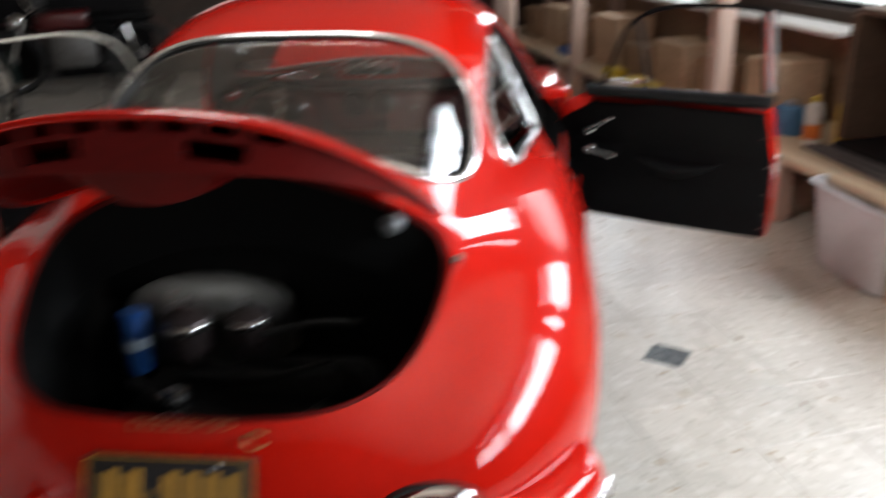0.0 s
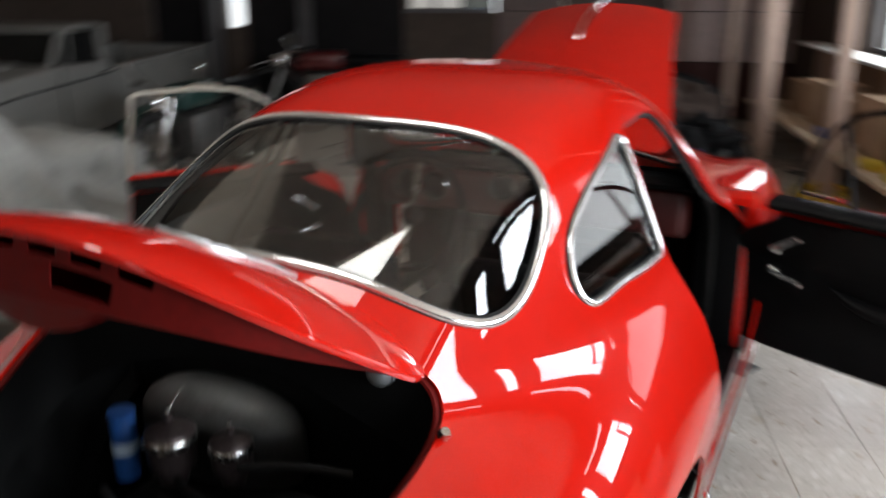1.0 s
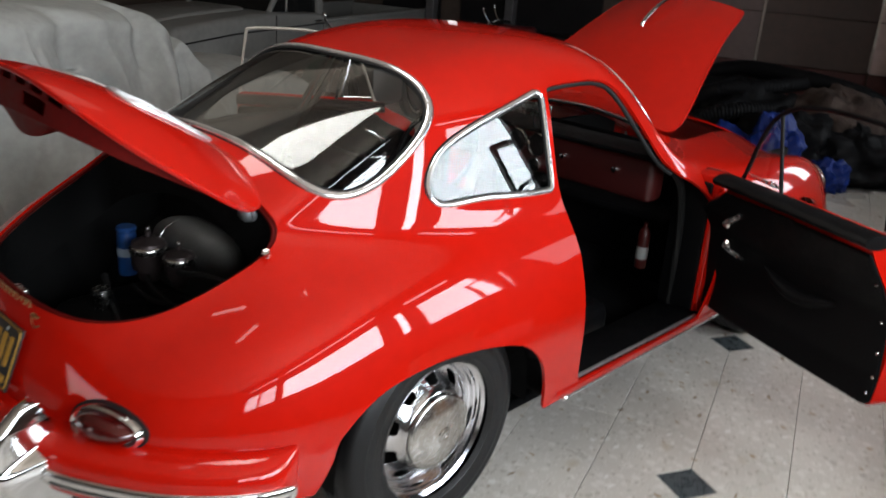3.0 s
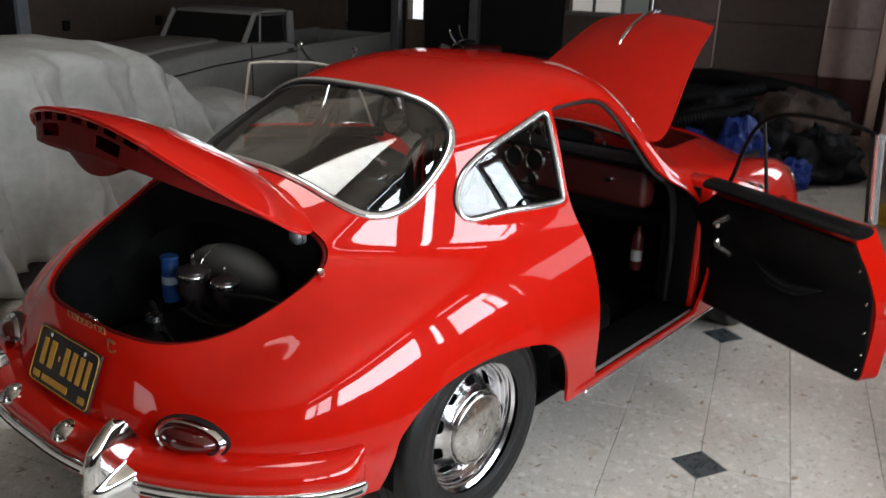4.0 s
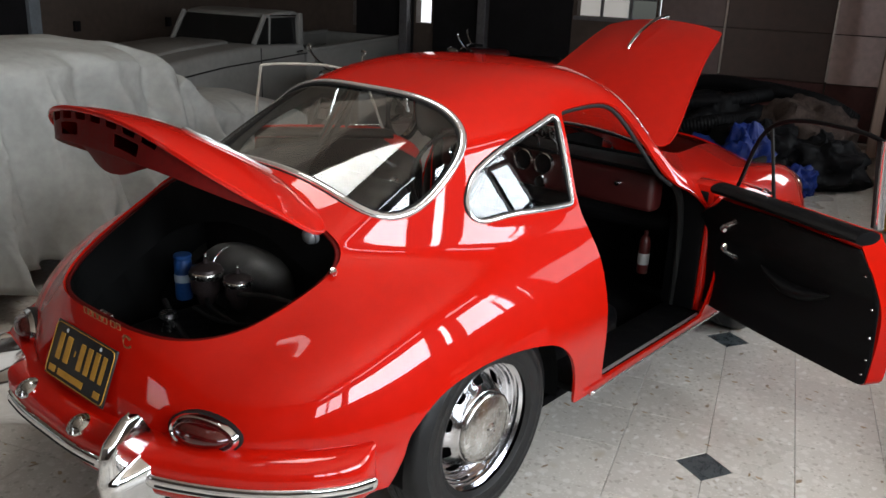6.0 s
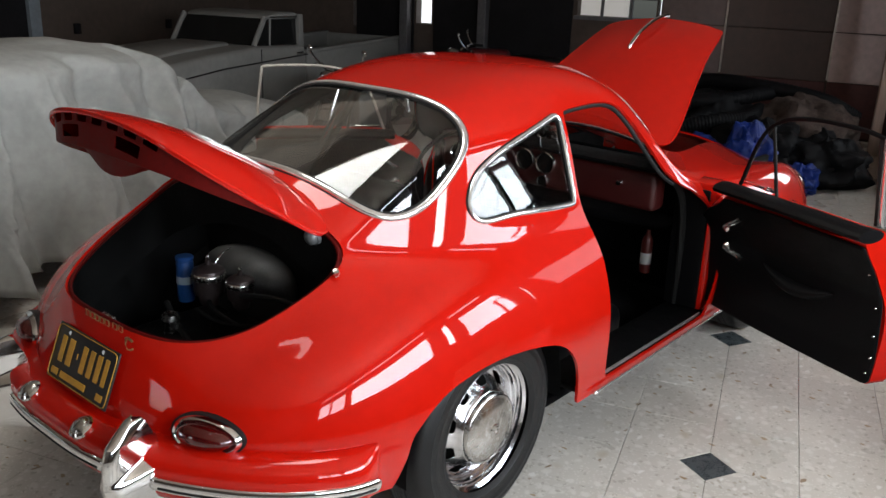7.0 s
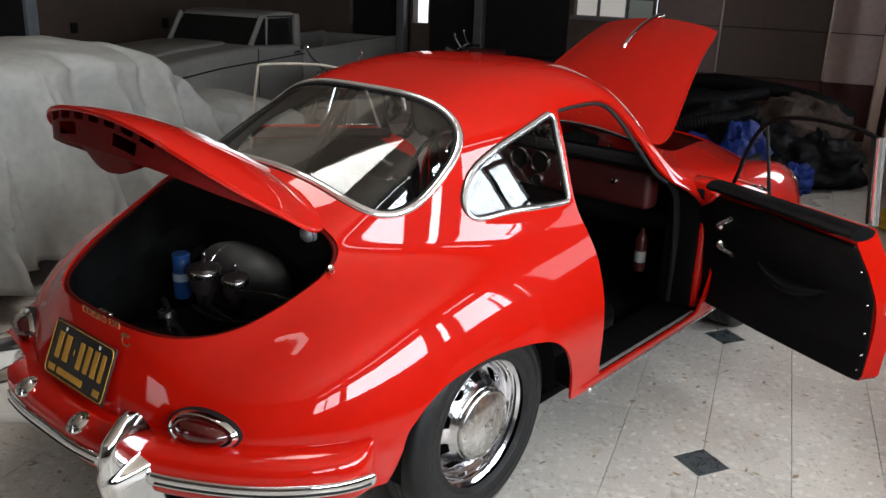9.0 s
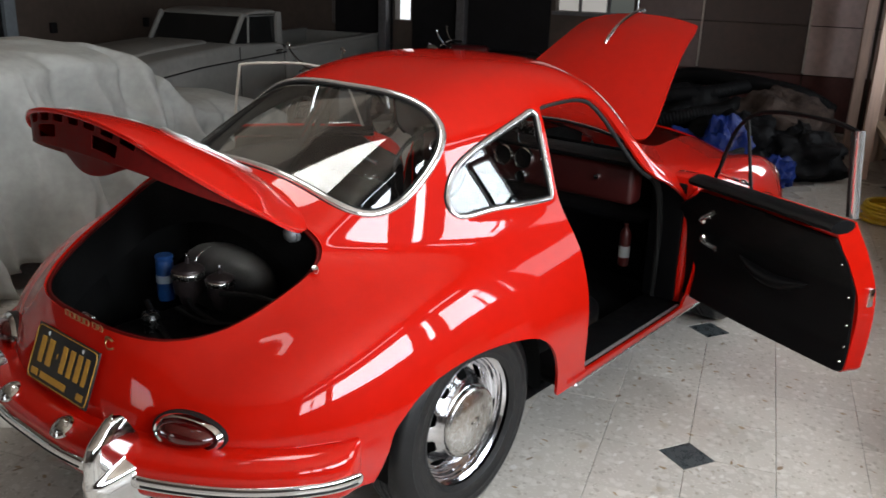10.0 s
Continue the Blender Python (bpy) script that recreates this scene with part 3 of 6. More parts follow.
# doors
def make_door(s, angle):
    """One open door: s is -1 for the right side; angle in degrees."""
    skin = clip((hull_v, hull_f), -g_of(hull_v, DOOR_EDGE, [0, 2], np.abs(hull_v[:, 1]) > .38) - .005)
    skin = clip(skin, s * skin[0][:, 1])
    v = skin[0]
    skin = clip(skin, ((.868 if s < 0 else .882) - .02 * np.maximum(0, v[:, 0] - .9)) - v[:, 2])
    skin = clip(skin, skin[0][:, 2] - .312)
    hinge = Vector((1.40, s * .665, 0))
    swing = Matrix.Translation(hinge + (Vector((-.05, .06, -.03)) if s > 0 else Vector())) @ Matrix.Rotation(radians(-s * angle), 4, "Z") @ Matrix.Translation(-hinge)
    door = skin_piece("door", skin, RED, car, "open red door with black inner trim panel", swing, .085)
    v = skin[0]
    loop_g = np.minimum(-outside(DOOR_EDGE, v[:, [0, 2]]) - .007, .878 - v[:, 2])
    pan = clip(skin, loop_g)
    pv, pf = moved(pan, -.090)
    pv = np.array(pv)
    pv[:, 1] = s * np.minimum(np.abs(pv[:, 1]), .655 + .10 * (.88 - pv[:, 2]))
    trim = piece("trim_panel", (pv, pf), BLACK, door, "black vinyl door trim", thick=.006, side=0)
    def at(x, z, o):
        near = np.argsort((pv[:, 0] - x) ** 2 + (pv[:, 2] - z) ** 2)[:3]
        return Vector((x, s * (np.abs(pv[near, 1]).mean() - o), z))
    # upper roll
    piece("top_roll", sweep([Vector((x, s * (side_y(x, .868) - .062), .857)) for x in np.linspace(.548, 1.205, 20)], ring(.052, .022, 16)), BLACK, trim, "padded black upper roll")
    # pull pocket with a rounded lip
    lip = []
    for q in np.linspace(0, 1, 22):
        x, swell = 1.035 - .315 * q, math.sin(math.pi * min(max(q, .02), .98)) ** .6
        o = at(x, .595 - .034 * math.sin(math.pi * q) - .006 * q, 0)
        lip += [o + Vector((0, -s * (.044 * swell * math.sin(w)), .026 * swell * math.cos(w) - .006 * swell)) for w in np.linspace(-.2, math.pi + .2, 12)]
    piece("door_pull", (lip, [(i * 12 + j, i * 12 + j + 1, i * 12 + j + 13, i * 12 + j + 12) for i in range(21) for j in range(11)]), BLACK, trim, "curved black armrest pull")
    # window winder and door catch
    for z, x, dx, dz, nm in ((.690, 1.215, -.088, .056, "window_winder"), (.606, 1.225, -.105, -.010, "door_catch")):
        base = at(x, z, 0)
        lever = [base + Vector((k * dx, -s * (.012 + .026 * q), k * dz)) for k, q in ((0, .4), (.3, .9), (.65, 1.0), (1, .9))]
        w = piece(nm, sweep(lever, ring(.007, .009, 8)), TRIM, trim, "chrome lever")
        hub = lathe([(0, .0), (.018, 0), (.018, .012), (.010, .02), (0, .02)], 20, "y")
        piece("boss", ([Vector(base) + Vector((p[0], -s * p[1], p[2])) for p in hub[0]], hub[1] if s > 0 else [f[::-1] for f in hub[1]]), CHROME, w)
        tip = lever[-1]
        knob = lathe([(0, -.012), (.009, -.010), (.011, 0), (.009, .014), (0, .018)], 16, "y")
        piece("knob", ([tip + Vector((p[0], -s * p[1], p[2])) for p in knob[0]], knob[1]), CHROME, w)
    # screws along the rear and lower edge of the trim
    for x, z in [(.566, .72), (.556, .60), (.552, .50), (.552, .42), (.556, .365)]:
        sc = lathe([(0, .004), (.003, .003), (.0045, 0)], 10, "y")
        b0 = at(x, z, .004)
        piece("screw", ([b0 + Vector((p[0], -s * p[1], p[2])) for p in sc[0]], sc[1]), CHROME, trim)
    # latch plate on the rear edge
    lx, lz = .536, .60
    piece("latch", rbox(lx - .012, lx + .006, *sorted((s * (side_y(.55, lz) - .045), s * (side_y(.55, lz) - .018))), lz - .035, lz + .03, .004), CHROME, door, "chrome latch")
    # window frame
    top = [(.556, .88), (.568, 1.00), (.584, 1.130), (.604, 1.154), (.667, 1.166), (.833, 1.168), (.93, 1.158), (.995, 1.140), (1.050, 1.105), (1.085, 1.06), (1.113, 1.00), (1.150, .896), (1.16, .875)]
    fy = lambda z: s * (.628 - .04 * (z - .88))
    slim = BLACK if s < 0 else IVORY
    pts_ = [Vector((x, fy(z), z)) for x, z in top]
    if s < 0:
        corner = Vector((.586, fy(1.150), 1.150))
        frame_ = piece("window_frame", sweep(curve_through([corner] + pts_[4:], 5), ring(.0065, .008, 8)), slim, door, "slim black window frame")
        piece("rear_upright", sweep([pts_[0], pts_[1], corner + Vector((-.006, 0, .006))], ring(.010, .015, 10)), TRIM, frame_, "bright upright")
        piece("upright_seal", sweep([p + Vector((.018, 0, 0)) for p in (pts_[0], pts_[1], corner)], ring(.006, .010, 8)), SEAL, frame_)
    else:
        corner = Vector((.590, fy(1.158), 1.158))
        frame_ = piece("window_frame", sweep(curve_through([corner] + pts_[4:], 5), ring(.006, .0065, 8)), slim, door, "thin pale window frame")
        piece("rear_upright", sweep([pts_[0], pts_[1], corner], ring(.007, .007, 8)), IVORY, frame_, "thin pale upright")
    piece("vent_bar", sweep([Vector((.985 + .045 * (z - .88) / .22, fy(z), z)) for z in np.linspace(.87, 1.118, 6)], ring(.005, .007, 8)), SEAL, frame_, "black vent window bar")
    tri_ = [Vector((x, fy(z), z)) for x, z in ((.998, .885), (1.035, 1.11), (1.105, 1.0), (1.140, .89))]
    vp = piece("vent_pane", (tri_, [(0, 1, 2, 3)]), GLASS, frame_, "small triangular vent pane", smooth=False, thick=.004)
    vp.visible_shadow = False
    piece("vent_trim", sweep([tri_[0], tri_[3]], ring(.005, .006, 8)), CHROME, frame_)
    piece("vent_catch", sweep([tri_[0] + Vector((.01, -s * .006, .004)), tri_[0] + Vector((.015, -s * .028, .012))], ring(.006, .008, 8)), CHROME, frame_)
    # outer handle
    hy = s * (side_y(.66, .80) + .028)
    piece("outer_handle", sweep(curve_through([(.60, s * side_y(.60, .80), .80), (.615, hy, .803), (.68, hy, .803), (.745, hy, .800), (.76, s * side_y(.76, .80), .797)], 5), ring(.007, .010, 8)), CHROME, door)
    return door


make_door(-1, 67)
make_door(1, 41)

# rear bumper: a red blade round the tail with a chrome strip and two overriders
blade = curve_through([(-.50, -.745), (-.60, -.715), (-.72, -.615), (-.82, -.47), (-.885, -.32), (-.915, -.16), (-.92, 0), (-.915, .16), (-.885, .32), (-.82, .47), (-.72, .615), (-.60, .715), (-.50, .745)], 7)
bn = np.gradient(blade, axis=0)
bn = np.stack([-bn[:, 1], bn[:, 0]], 1)
bn /= np.linalg.norm(bn, axis=1, keepdims=True)
bn *= np.sign((bn * (blade - [.0, 0])).sum(1))[:, None]
PROFILE = [(-.055, .485), (-.01, .487), (.022, .478), (.040, .460), (.046, .435), (.044, .405), (.036, .375), (.018, .352), (-.02, .343), (-.055, .343)]
prof_c = curve_through(PROFILE, 3)
bv, bf = [], []
for i in range(len(blade)):
    fade = min(1, i / 5 + .15, (len(blade) - 1 - i) / 5 + .15)
    for o, z in prof_c:
        bv.append((blade[i, 0] + bn[i, 0] * o * (fade if o > 0 else 1), blade[i, 1] + bn[i, 1] * o * (fade if o > 0 else 1), z))
k = len(prof_c)
bf = [(i * k + j, i * k + j + 1, (i + 1) * k + j + 1, (i + 1) * k + j) for i in range(len(blade) - 1) for j in range(k - 1)]
bf += [tuple(range(k))[::-1], tuple((len(blade) - 1) * k + j for j in range(k))]
bumper = piece("rear_bumper", (bv, bf), RED, car, "red painted rear bumper blade", sharp=50)


def bumper_at(y, o, z):
    i = int(np.argmin(np.abs(blade[:, 1] - y)))
    return np.array([blade[i, 0] + bn[i, 0] * o, blade[i, 1] + bn[i, 1] * o, z])




def bumper_strip(lo, hi):
    """A chrome strip with a black rubber line along the blade, between two half widths; its ends are rounded."""
    ids = np.array([i for i in range(len(blade)) if lo < blade[i, 1] < hi])
    u = np.linspace(ids[0], ids[-1], 70)
    at = np.stack([np.interp(u, range(len(blade)), blade[:, c] + bn[:, c] * .045) for c in (0, 1)] + [np.full(70, .412)], 1)
    out_n = np.stack([np.interp(u, range(len(blade)), bn[:, c]) for c in (0, 1)] + [np.zeros(70)], 1)
    far = np.concatenate([[0], np.cumsum(np.linalg.norm(np.diff(at, axis=0), axis=1))])
    end = np.minimum(far, far[-1] - far)
    k = np.sqrt(np.clip(1 - (1 - np.minimum(end, .018) / .018) ** 2, .02, 1))
    prof = np.array(curve_through([(-.018, 0), (-.016, .009), (-.006, .013), (.006, .013), (.016, .009), (.018, 0)], 3))
    v = np.array([at[i] + out_n[i] * o * k[i] + np.array([0, 0, a * k[i]]) for i in range(70) for a, o in prof])
    n = len(prof)
    f = [(i * n + j, i * n + j + 1, (i + 1) * n + j + 1, (i + 1) * n + j) for i in range(69) for j in range(n - 1)]
    if np.cross(v[f[600][1]] - v[f[600][0]], v[f[600][2]] - v[f[600][0]]) @ out_n[35] < 0:
        f = [q[::-1] for q in f]
    st = piece("trim_strip", (v, f), CHROME, bumper, "chrome bumper strip", thick=.003)
    inn = slice(4, 66)
    piece("strip_rubber", sweep(at[inn] + .0105 * out_n[inn] - np.array([0, 0, .005]), ring(.0048, .005, 8), False, out_n[inn]), SEAL, st)


for lo, hi in ((-.742, -.36), (-.27, .27), (.36, .742)):
    bumper_strip(lo, hi)
for s in (-1, 1):
    # overrider: a prow-shaped chrome horn with a sloping top, flared where it wraps the blade
    rows = [(.285, .060, .030), (.295, .088, .036), (.325, .112, .038), (.37, .130, .038), (.42, .137, .044), (.46, .134, .041), (.495, .127, .037), (.515, .118, .034), (.524, .108, .032), (.537, .088, .029), (.550, .067, .025), (.559, .050, .021), (.563, .040, .014)]
    base = bumper_at(s * .32, 0, 0)
    nrm = np.array([*(bn[int(np.argmin(np.abs(blade[:, 1] - s * .32)))]), 0])
    tang = np.array([-nrm[1], nrm[0], 0])
    ov = []
    zs = curve_through(rows, 6)
    nq = 25
    for z, far_n, half_w in zs:
        back = -.012 + .030 * min(1, max(0, (z - .50) / .065))
        for q in np.linspace(-1, 1, nq):
            u = abs(q)
            low = min(1, max(0, (.432 + .046 * u - z) / .016))
            foot = low * low * (3 - 2 * low) * (.004 + .050 * u ** 1.3) * (.55 + .45 * min(1, max(0, (z - .30) / .12)))
            w = half_w * min(1, u / .16) ** .5 * (.42 + .50 * u) + foot
            ov.append(base + nrm * (far_n + (back - far_n) * u ** 1.15) + tang * math.copysign(w, q) + np.array([0, 0, z]))
    top = len(ov)
    ov.append(base + nrm * .028 + np.array([0, 0, .565]))
    of = [(i * nq + j, (i + 1) * nq + j, (i + 1) * nq + j + 1, i * nq + j + 1) for i in range(len(zs) - 1) for j in range(nq - 1)]
    of += [((len(zs) - 1) * nq + j, top, (len(zs) - 1) * nq + j + 1) for j in range(nq - 1)]
    guard = piece("overrider", (ov, of), CHROME, bumper, "prow-shaped chrome overrider", sharp=40)
    # small round lamp on the blade
    lamp_m = Matrix.Translation(bumper_at(s * .131, .028, .470)) @ pose(0, 0, 0, 0, -30, 0)
    lamp = piece("plate_lamp", lathe([(.0, .0), (.032, 0), (.033, .009), (.027, .014), (.0, .014)], 28, "z"), CHROME, bumper, "round chrome lamp", m=lamp_m)
    piece("lens", lathe([(0, .024), (.012, .022), (.020, .018), (.0265, .012)], 24, "z"), DULL_CHROME, lamp, "worn domed lens")

# tail lamps: tilted tear shapes
for s in (-1, 1):
    c = np.array([-.790, s * .455, .512])
    hv = hull_v
    i0 = ((hv - c) ** 2).sum(1).argmin()
    nr = np.array([-.92, s * (.40 if s < 0 else .26), .16])
    nr /= np.linalg.norm(nr)
    ux = np.cross([0, 0, 1.0], nr) * -s
    ux /= np.linalg.norm(ux)
    uz = np.cross(nr, ux) * (1 if np.cross(nr, ux)[2] > 0 else -1)
    c = hv[i0] * .5 + c * .5
    def tear(a, b, o, n=40):
        return [c + nr * o + ux * a * math.cos(t) + uz * b * math.sin(t) * (1 - .12 * math.cos(t)) for t in np.linspace(0, 2 * math.pi, n, endpoint=False)]
    rings = [tear(.096, .049, -.03), tear(.096, .049, .006), tear(.088, .042, .016), tear(.080, .035, .012), tear(.078, .033, .004)]
    tv = [p for r_ in rings for p in r_]
    tf = [(q * 40 + j, q * 40 + (j + 1) % 40, (q + 1) * 40 + (j + 1) % 40, (q + 1) * 40 + j) for q in range(4) for j in range(40)]
    tail = piece("tail_lamp", (tv, tf), CHROME, car, "red tear-shaped tail lamp in a chrome bezel", sharp=60)
    rings = [tear(.079, .034, .006), tear(.073, .030, .024), tear(.055, .022, .038), tear(.028, .011, .045)]
    tv = [p for r_ in rings for p in r_] + [c + nr * .047]
    tf = [(q * 40 + j, q * 40 + (j + 1) % 40, (q + 1) * 40 + (j + 1) % 40, (q + 1) * 40 + j) for q in range(3) for j in range(40)] + [(120 + j, 120 + (j + 1) % 40, 160) for j in range(40)]
    piece("lens", (tv, tf), LENS, tail, "glossy dark red lens")
    rings = [tear(.101, .053, -.02), tear(.101, .053, .002), tear(.095, .048, .004)]
    piece("gasket", ([p for r_ in rings for p in r_], [(q * 40 + j, q * 40 + (j + 1) % 40, (q + 1) * 40 + (j + 1) % 40, (q + 1) * 40 + j) for q in range(2) for j in range(40)]), SEAL, tail)

# licence plate, its writing as plain bars
PLATE = Matrix.Translation((-.868, -.014, .578)) @ pose(0, 0, 0, 0, 22, 0)
plate = piece("licence_plate", rbox(-.003, .003, -.152, .152, -.076, .076, .002), PLATE_BLACK, car, "black licence plate with worn yellow bars", m=PLATE)
edge = [(-.0045, y, z) for y, z in ((-.148, -.072), (-.148, .072), (.148, .072), (.148, -.072))]
piece("plate_border", sweep(evened(np.array(edge), 60, 1), ring(.0012, .0015, 6), True, (-1, 0, 0)), AMBER_Y, plate)
for y0, w in ((.105, .030), (.064, .034), (.027, .012), (-.005, .030), (-.042, .030), (-.079, .030), (-.114, .026)):
    h = .036 if w > .02 else .008
    piece("yellow_bar", rbox(-.006, -.0035, y0 - w / 2 + .004, y0 + w / 2 - .004, .012 - h, .012 + h, .001, 1), AMBER_Y, plate)
for y0, w in ((.115, .034), (.02, .13), (-.115, .03)):
    piece("small_yellow_bar", rbox(-.006, -.0035, y0 - w / 2, y0 + w / 2, -.062, -.044, .001, 1), AMBER_Y, plate)
for s in (-1, 1):
    piece("bolt", lathe([(0, .0), (.006, 0), (.006, .002), (0, .003)], 12, "x"), CHROME, plate, m=pose(-.007, s * .085, .060))
# gilt badge as plain shapes
for y0, w in ((.052, .020), (.025, .020), (-.002, .018), (-.028, .018), (-.054, .020), (-.080, .020), (-.106, .018)):
    z0 = .686
    near = hull_v[((hull_v[:, 1] - y0) ** 2 + (hull_v[:, 2] - z0) ** 2 + 9 * (hull_v[:, 0] > 0)).argmin()]
    badge = [near + np.array([-.004, dy, dz]) for dy, dz in ((-w / 2, .008), (w / 2, .008), (w / 2, -.008), (-w / 2, -.008))]
    piece("badge_bar", sweep(np.array(badge), ring(.0013, .002, 6), True, (-1, 0, .4)), GOLD, car, "thin gilt badge outline")
arc = [(-.809 - .006 * abs(math.sin(a)), -.162 + .019 * math.cos(a), .668 + .016 * math.sin(a)) for a in np.linspace(math.pi - 2.5, math.pi + 2.5, 18)]
arc = [(x, -.324 - y, z) for x, y, z in arc]
piece("badge_hook", sweep(arc, ring(.003, .004, 6), False, (-1, 0, .3)), GOLD, car)

# wheels
TYRE = [(.200, -.075), (.215, -.082), (.218, -.0845), (.222, -.083), (.25, -.0865), (.254, -.0885), (.259, -.0875), (.274, -.086), (.277, -.0872), (.285, -.083), (.305, -.074), (.3145, -.062), (.317, -.045), (.314, -.043), (.314, -.038), (.318, -.036), (.319, -.012), (.315, -.010), (.315, -.004), (.319, -.002), (.319, .012), (.315, .014), (.315, .020), (.318, .022), (.317, .045), (.3145, .062), (.305, .074), (.285, .083), (.277, .0872), (.274, .086), (.259, .0875), (.254, .0885), (.25, .0865), (.222, .083), (.218, .0845), (.215, .082), (.200, .075)]
RIM = [(.196, .052), (.205, .060), (.2075, .054), (.204, .048), (.197, .043), (.1935, .0415), (.191, .034), (.187, .032), (.184, .020), (.1805, .018), (.1785, .008), (.174, .003)]
CAP = [(0, .0985), (.012, .098), (.016, .095), (.018, .094), (.035, .0935), (.062, .091), (.086, .086), (.098, .081), (.101, .083), (.106, .082), (.112, .076), (.1165, .060)]


def slotted_disc():
    rr, aa = np.linspace(.110, .174, 15), np.linspace(0, 2 * math.pi, 240, endpoint=False)
    v = [(r * math.cos(a), .068 - .064 * ((r - .110) / .064) ** .8, r * math.sin(a)) for r in rr for a in aa]
    f = [(i * 240 + j, (i + 1) * 240 + j, (i + 1) * 240 + (j + 1) % 240, i * 240 + (j + 1) % 240) for i in range(14) for j in range(240)]
    v = np.array(v)
    r, a = np.hypot(v[:, 0], v[:, 2]), np.arctan2(v[:, 2], v[:, 0])
    step = 2 * math.pi / 10
    d = (np.mod(a, step) - step / 2) * .152
    g = np.sqrt(np.maximum(0, np.abs(d) - .012) ** 2 + np.maximum(0, np.abs(r - .146) - .006) ** 2) - .0105
    return clip((v, f), g)


def wheel(x, s):
    """A chrome disc wheel with a ring of slots and a domed cap; the outer face looks along s."""
    w = piece("wheel", lathe(RIM, 72), WHEEL_CHROME, car, "chrome steel wheel with ring of slots", m=pose(x, s * .640, .312, 0, 0, 0 if s > 0 else 180))
    piece("tyre", lathe(TYRE, 72), RUBBER, w, "black road tyre")
    piece("slotted_disc", slotted_disc(), WHEEL_CHROME, w, thick=.003)
    piece("hub_cap", lathe(CAP, 60), DULL_CHROME, w, "scuffed domed hub cap")
    piece("cap_emblem", lathe([(0, .0995), (.006, .0995), (.0085, .0990), (.010, .1020), (.0125, .1025), (.015, .0990), (.0185, .0985), (.0215, .0935)], 28), DULL_CHROME, w)
    piece("drum", lathe([(0, -.03), (.19, -.03), (.195, .0)], 40), BAY, w)
    return w


for x in (0, 2.1):
    for s in (-1, 1):
        wheel(x, s)
        a = [(x + .37 * math.cos(t), .312 + .345 * math.sin(t)) for t in np.linspace(-.10, math.pi + .10, 26)]
        yy = (.42, .50, .58, .66, .722)
        piece("wheel_well", ([(p[0], s * y, p[1]) for y in yy for p in a] + [(x, s * .42, .312)], [(i * 26 + j, i * 26 + j + 1, (i + 1) * 26 + j + 1, (i + 1) * 26 + j) for i in range(4) for j in range(25)] + [(j, j + 1, 130) for j in range(25)]), BAY, car, "black wheel well")

# sills, floor pan, firewall, engine bay tub
for s in (-1, 1):
    piece("sill", rbox(.45, 1.72, *sorted((s * .58, s * .755)), .262, .291, .010), BLACK, car, "black covered door sill")
    piece("sill_strip", sweep([(x, s * .750, .2925) for x in np.linspace(.55, 1.36, 8)], [(-.005, -.002), (.005, -.002), (.004, .005), (-.004, .005)]), SATIN, car, "bright tread strip")
    piece("sill_trim", sweep([(x, s * (side_y(x, .30) + .012), .277 + .010 * (x - .46)) for x in np.linspace(.485, 1.60, 14)], ring(.0055, .0055, 10)), TRIM, car, "slim chrome sill moulding")
    piece("sill_trim_end", lathe([(0, -.016), (.006, -.014), (.009, -.008), (.009, .006), (.006, .014), (0, .015)], 16, "x"), TRIM, car, m=pose(.482, s * (side_y(.485, .30) + .012), .277))
    piece("door_post", rbox(1.378, 1.50, *sorted((s * .62, s * .748)), .29, .83, .02), RED, car, "red door hinge post")
    # Black panel widened over the post, where its red lies in shade.
    piece("post_shade_panel", rbox(1.366, 1.384, *sorted((s * .58, s * .722)), .30, .80, .006), BLACK, car, "black panel darkening the shaded hinge post")
    piece("post_seal", sweep(curve_through([(1.375, s * .625, .30), (1.365, s * .63, .55), (1.33, s * .625, .76), (1.25, s * .61, .85)], 6), ring(.014, .016, 8)), SEAL, car)
    seal_l = [(.545, .30), (.520, .53), (.535, .74), (.545, .88), (.612, 1.15)]
    piece("door_seal", sweep(curve_through([(x + .012, s * (side_y(x, z) - .03), z) for x, z in seal_l], 6), ring(.010, .012, 8)), SEAL, car)
    roof_l = [(.62, 1.15), (.70, 1.160), (.83, 1.164), (.92, 1.157), (.972, 1.135), (1.012, 1.08), (1.065, .99), (1.13, .90), (1.20, .85)]
    piece("roof_seal", sweep(curve_through([(x, s * (side_y(x, z) - .022), z - .008) for x, z in roof_l], 6), ring(.007, .008, 8)), SEAL, car, "thick black door opening seal")
piece("floor_pan", rbox(.39, 1.95, -.60, .60, .14, .18, .01), CARPET, car, "black carpeted floor")
piece("rear_pan", rbox(-.30, .42, -.41, .41, .20, .25, .01), BAY, car, "black underbody pan")
piece("tunnel", rbox(.1, 1.75, -.10, .10, .16, .30, .05, 3), CARPET, car)
piece("front_bulkhead", rbox(1.80, 1.84, -.60, .60, .16, .80, .02), CARPET, car)
piece("rear_bulkhead", rbox(-.16, -.12, -.45, .45, .2, .83, .02), BAY, car, "black engine firewall")
piece("rear_shelf", ([(-.19, -.38, .88), (-.19, .38, .88), (.05, .5, .80), (.05, -.5, .80), (.05, -.5, .30), (.05, .5, .30)], [(0, 1, 2, 3), (3, 2, 5, 4)]), CARPET, car, "black rear shelf", thick=.02, smooth=False)
piece("bay_floor", rbox(-.84, -.14, -.46, .46, .24, .28, .02), BAY, car)
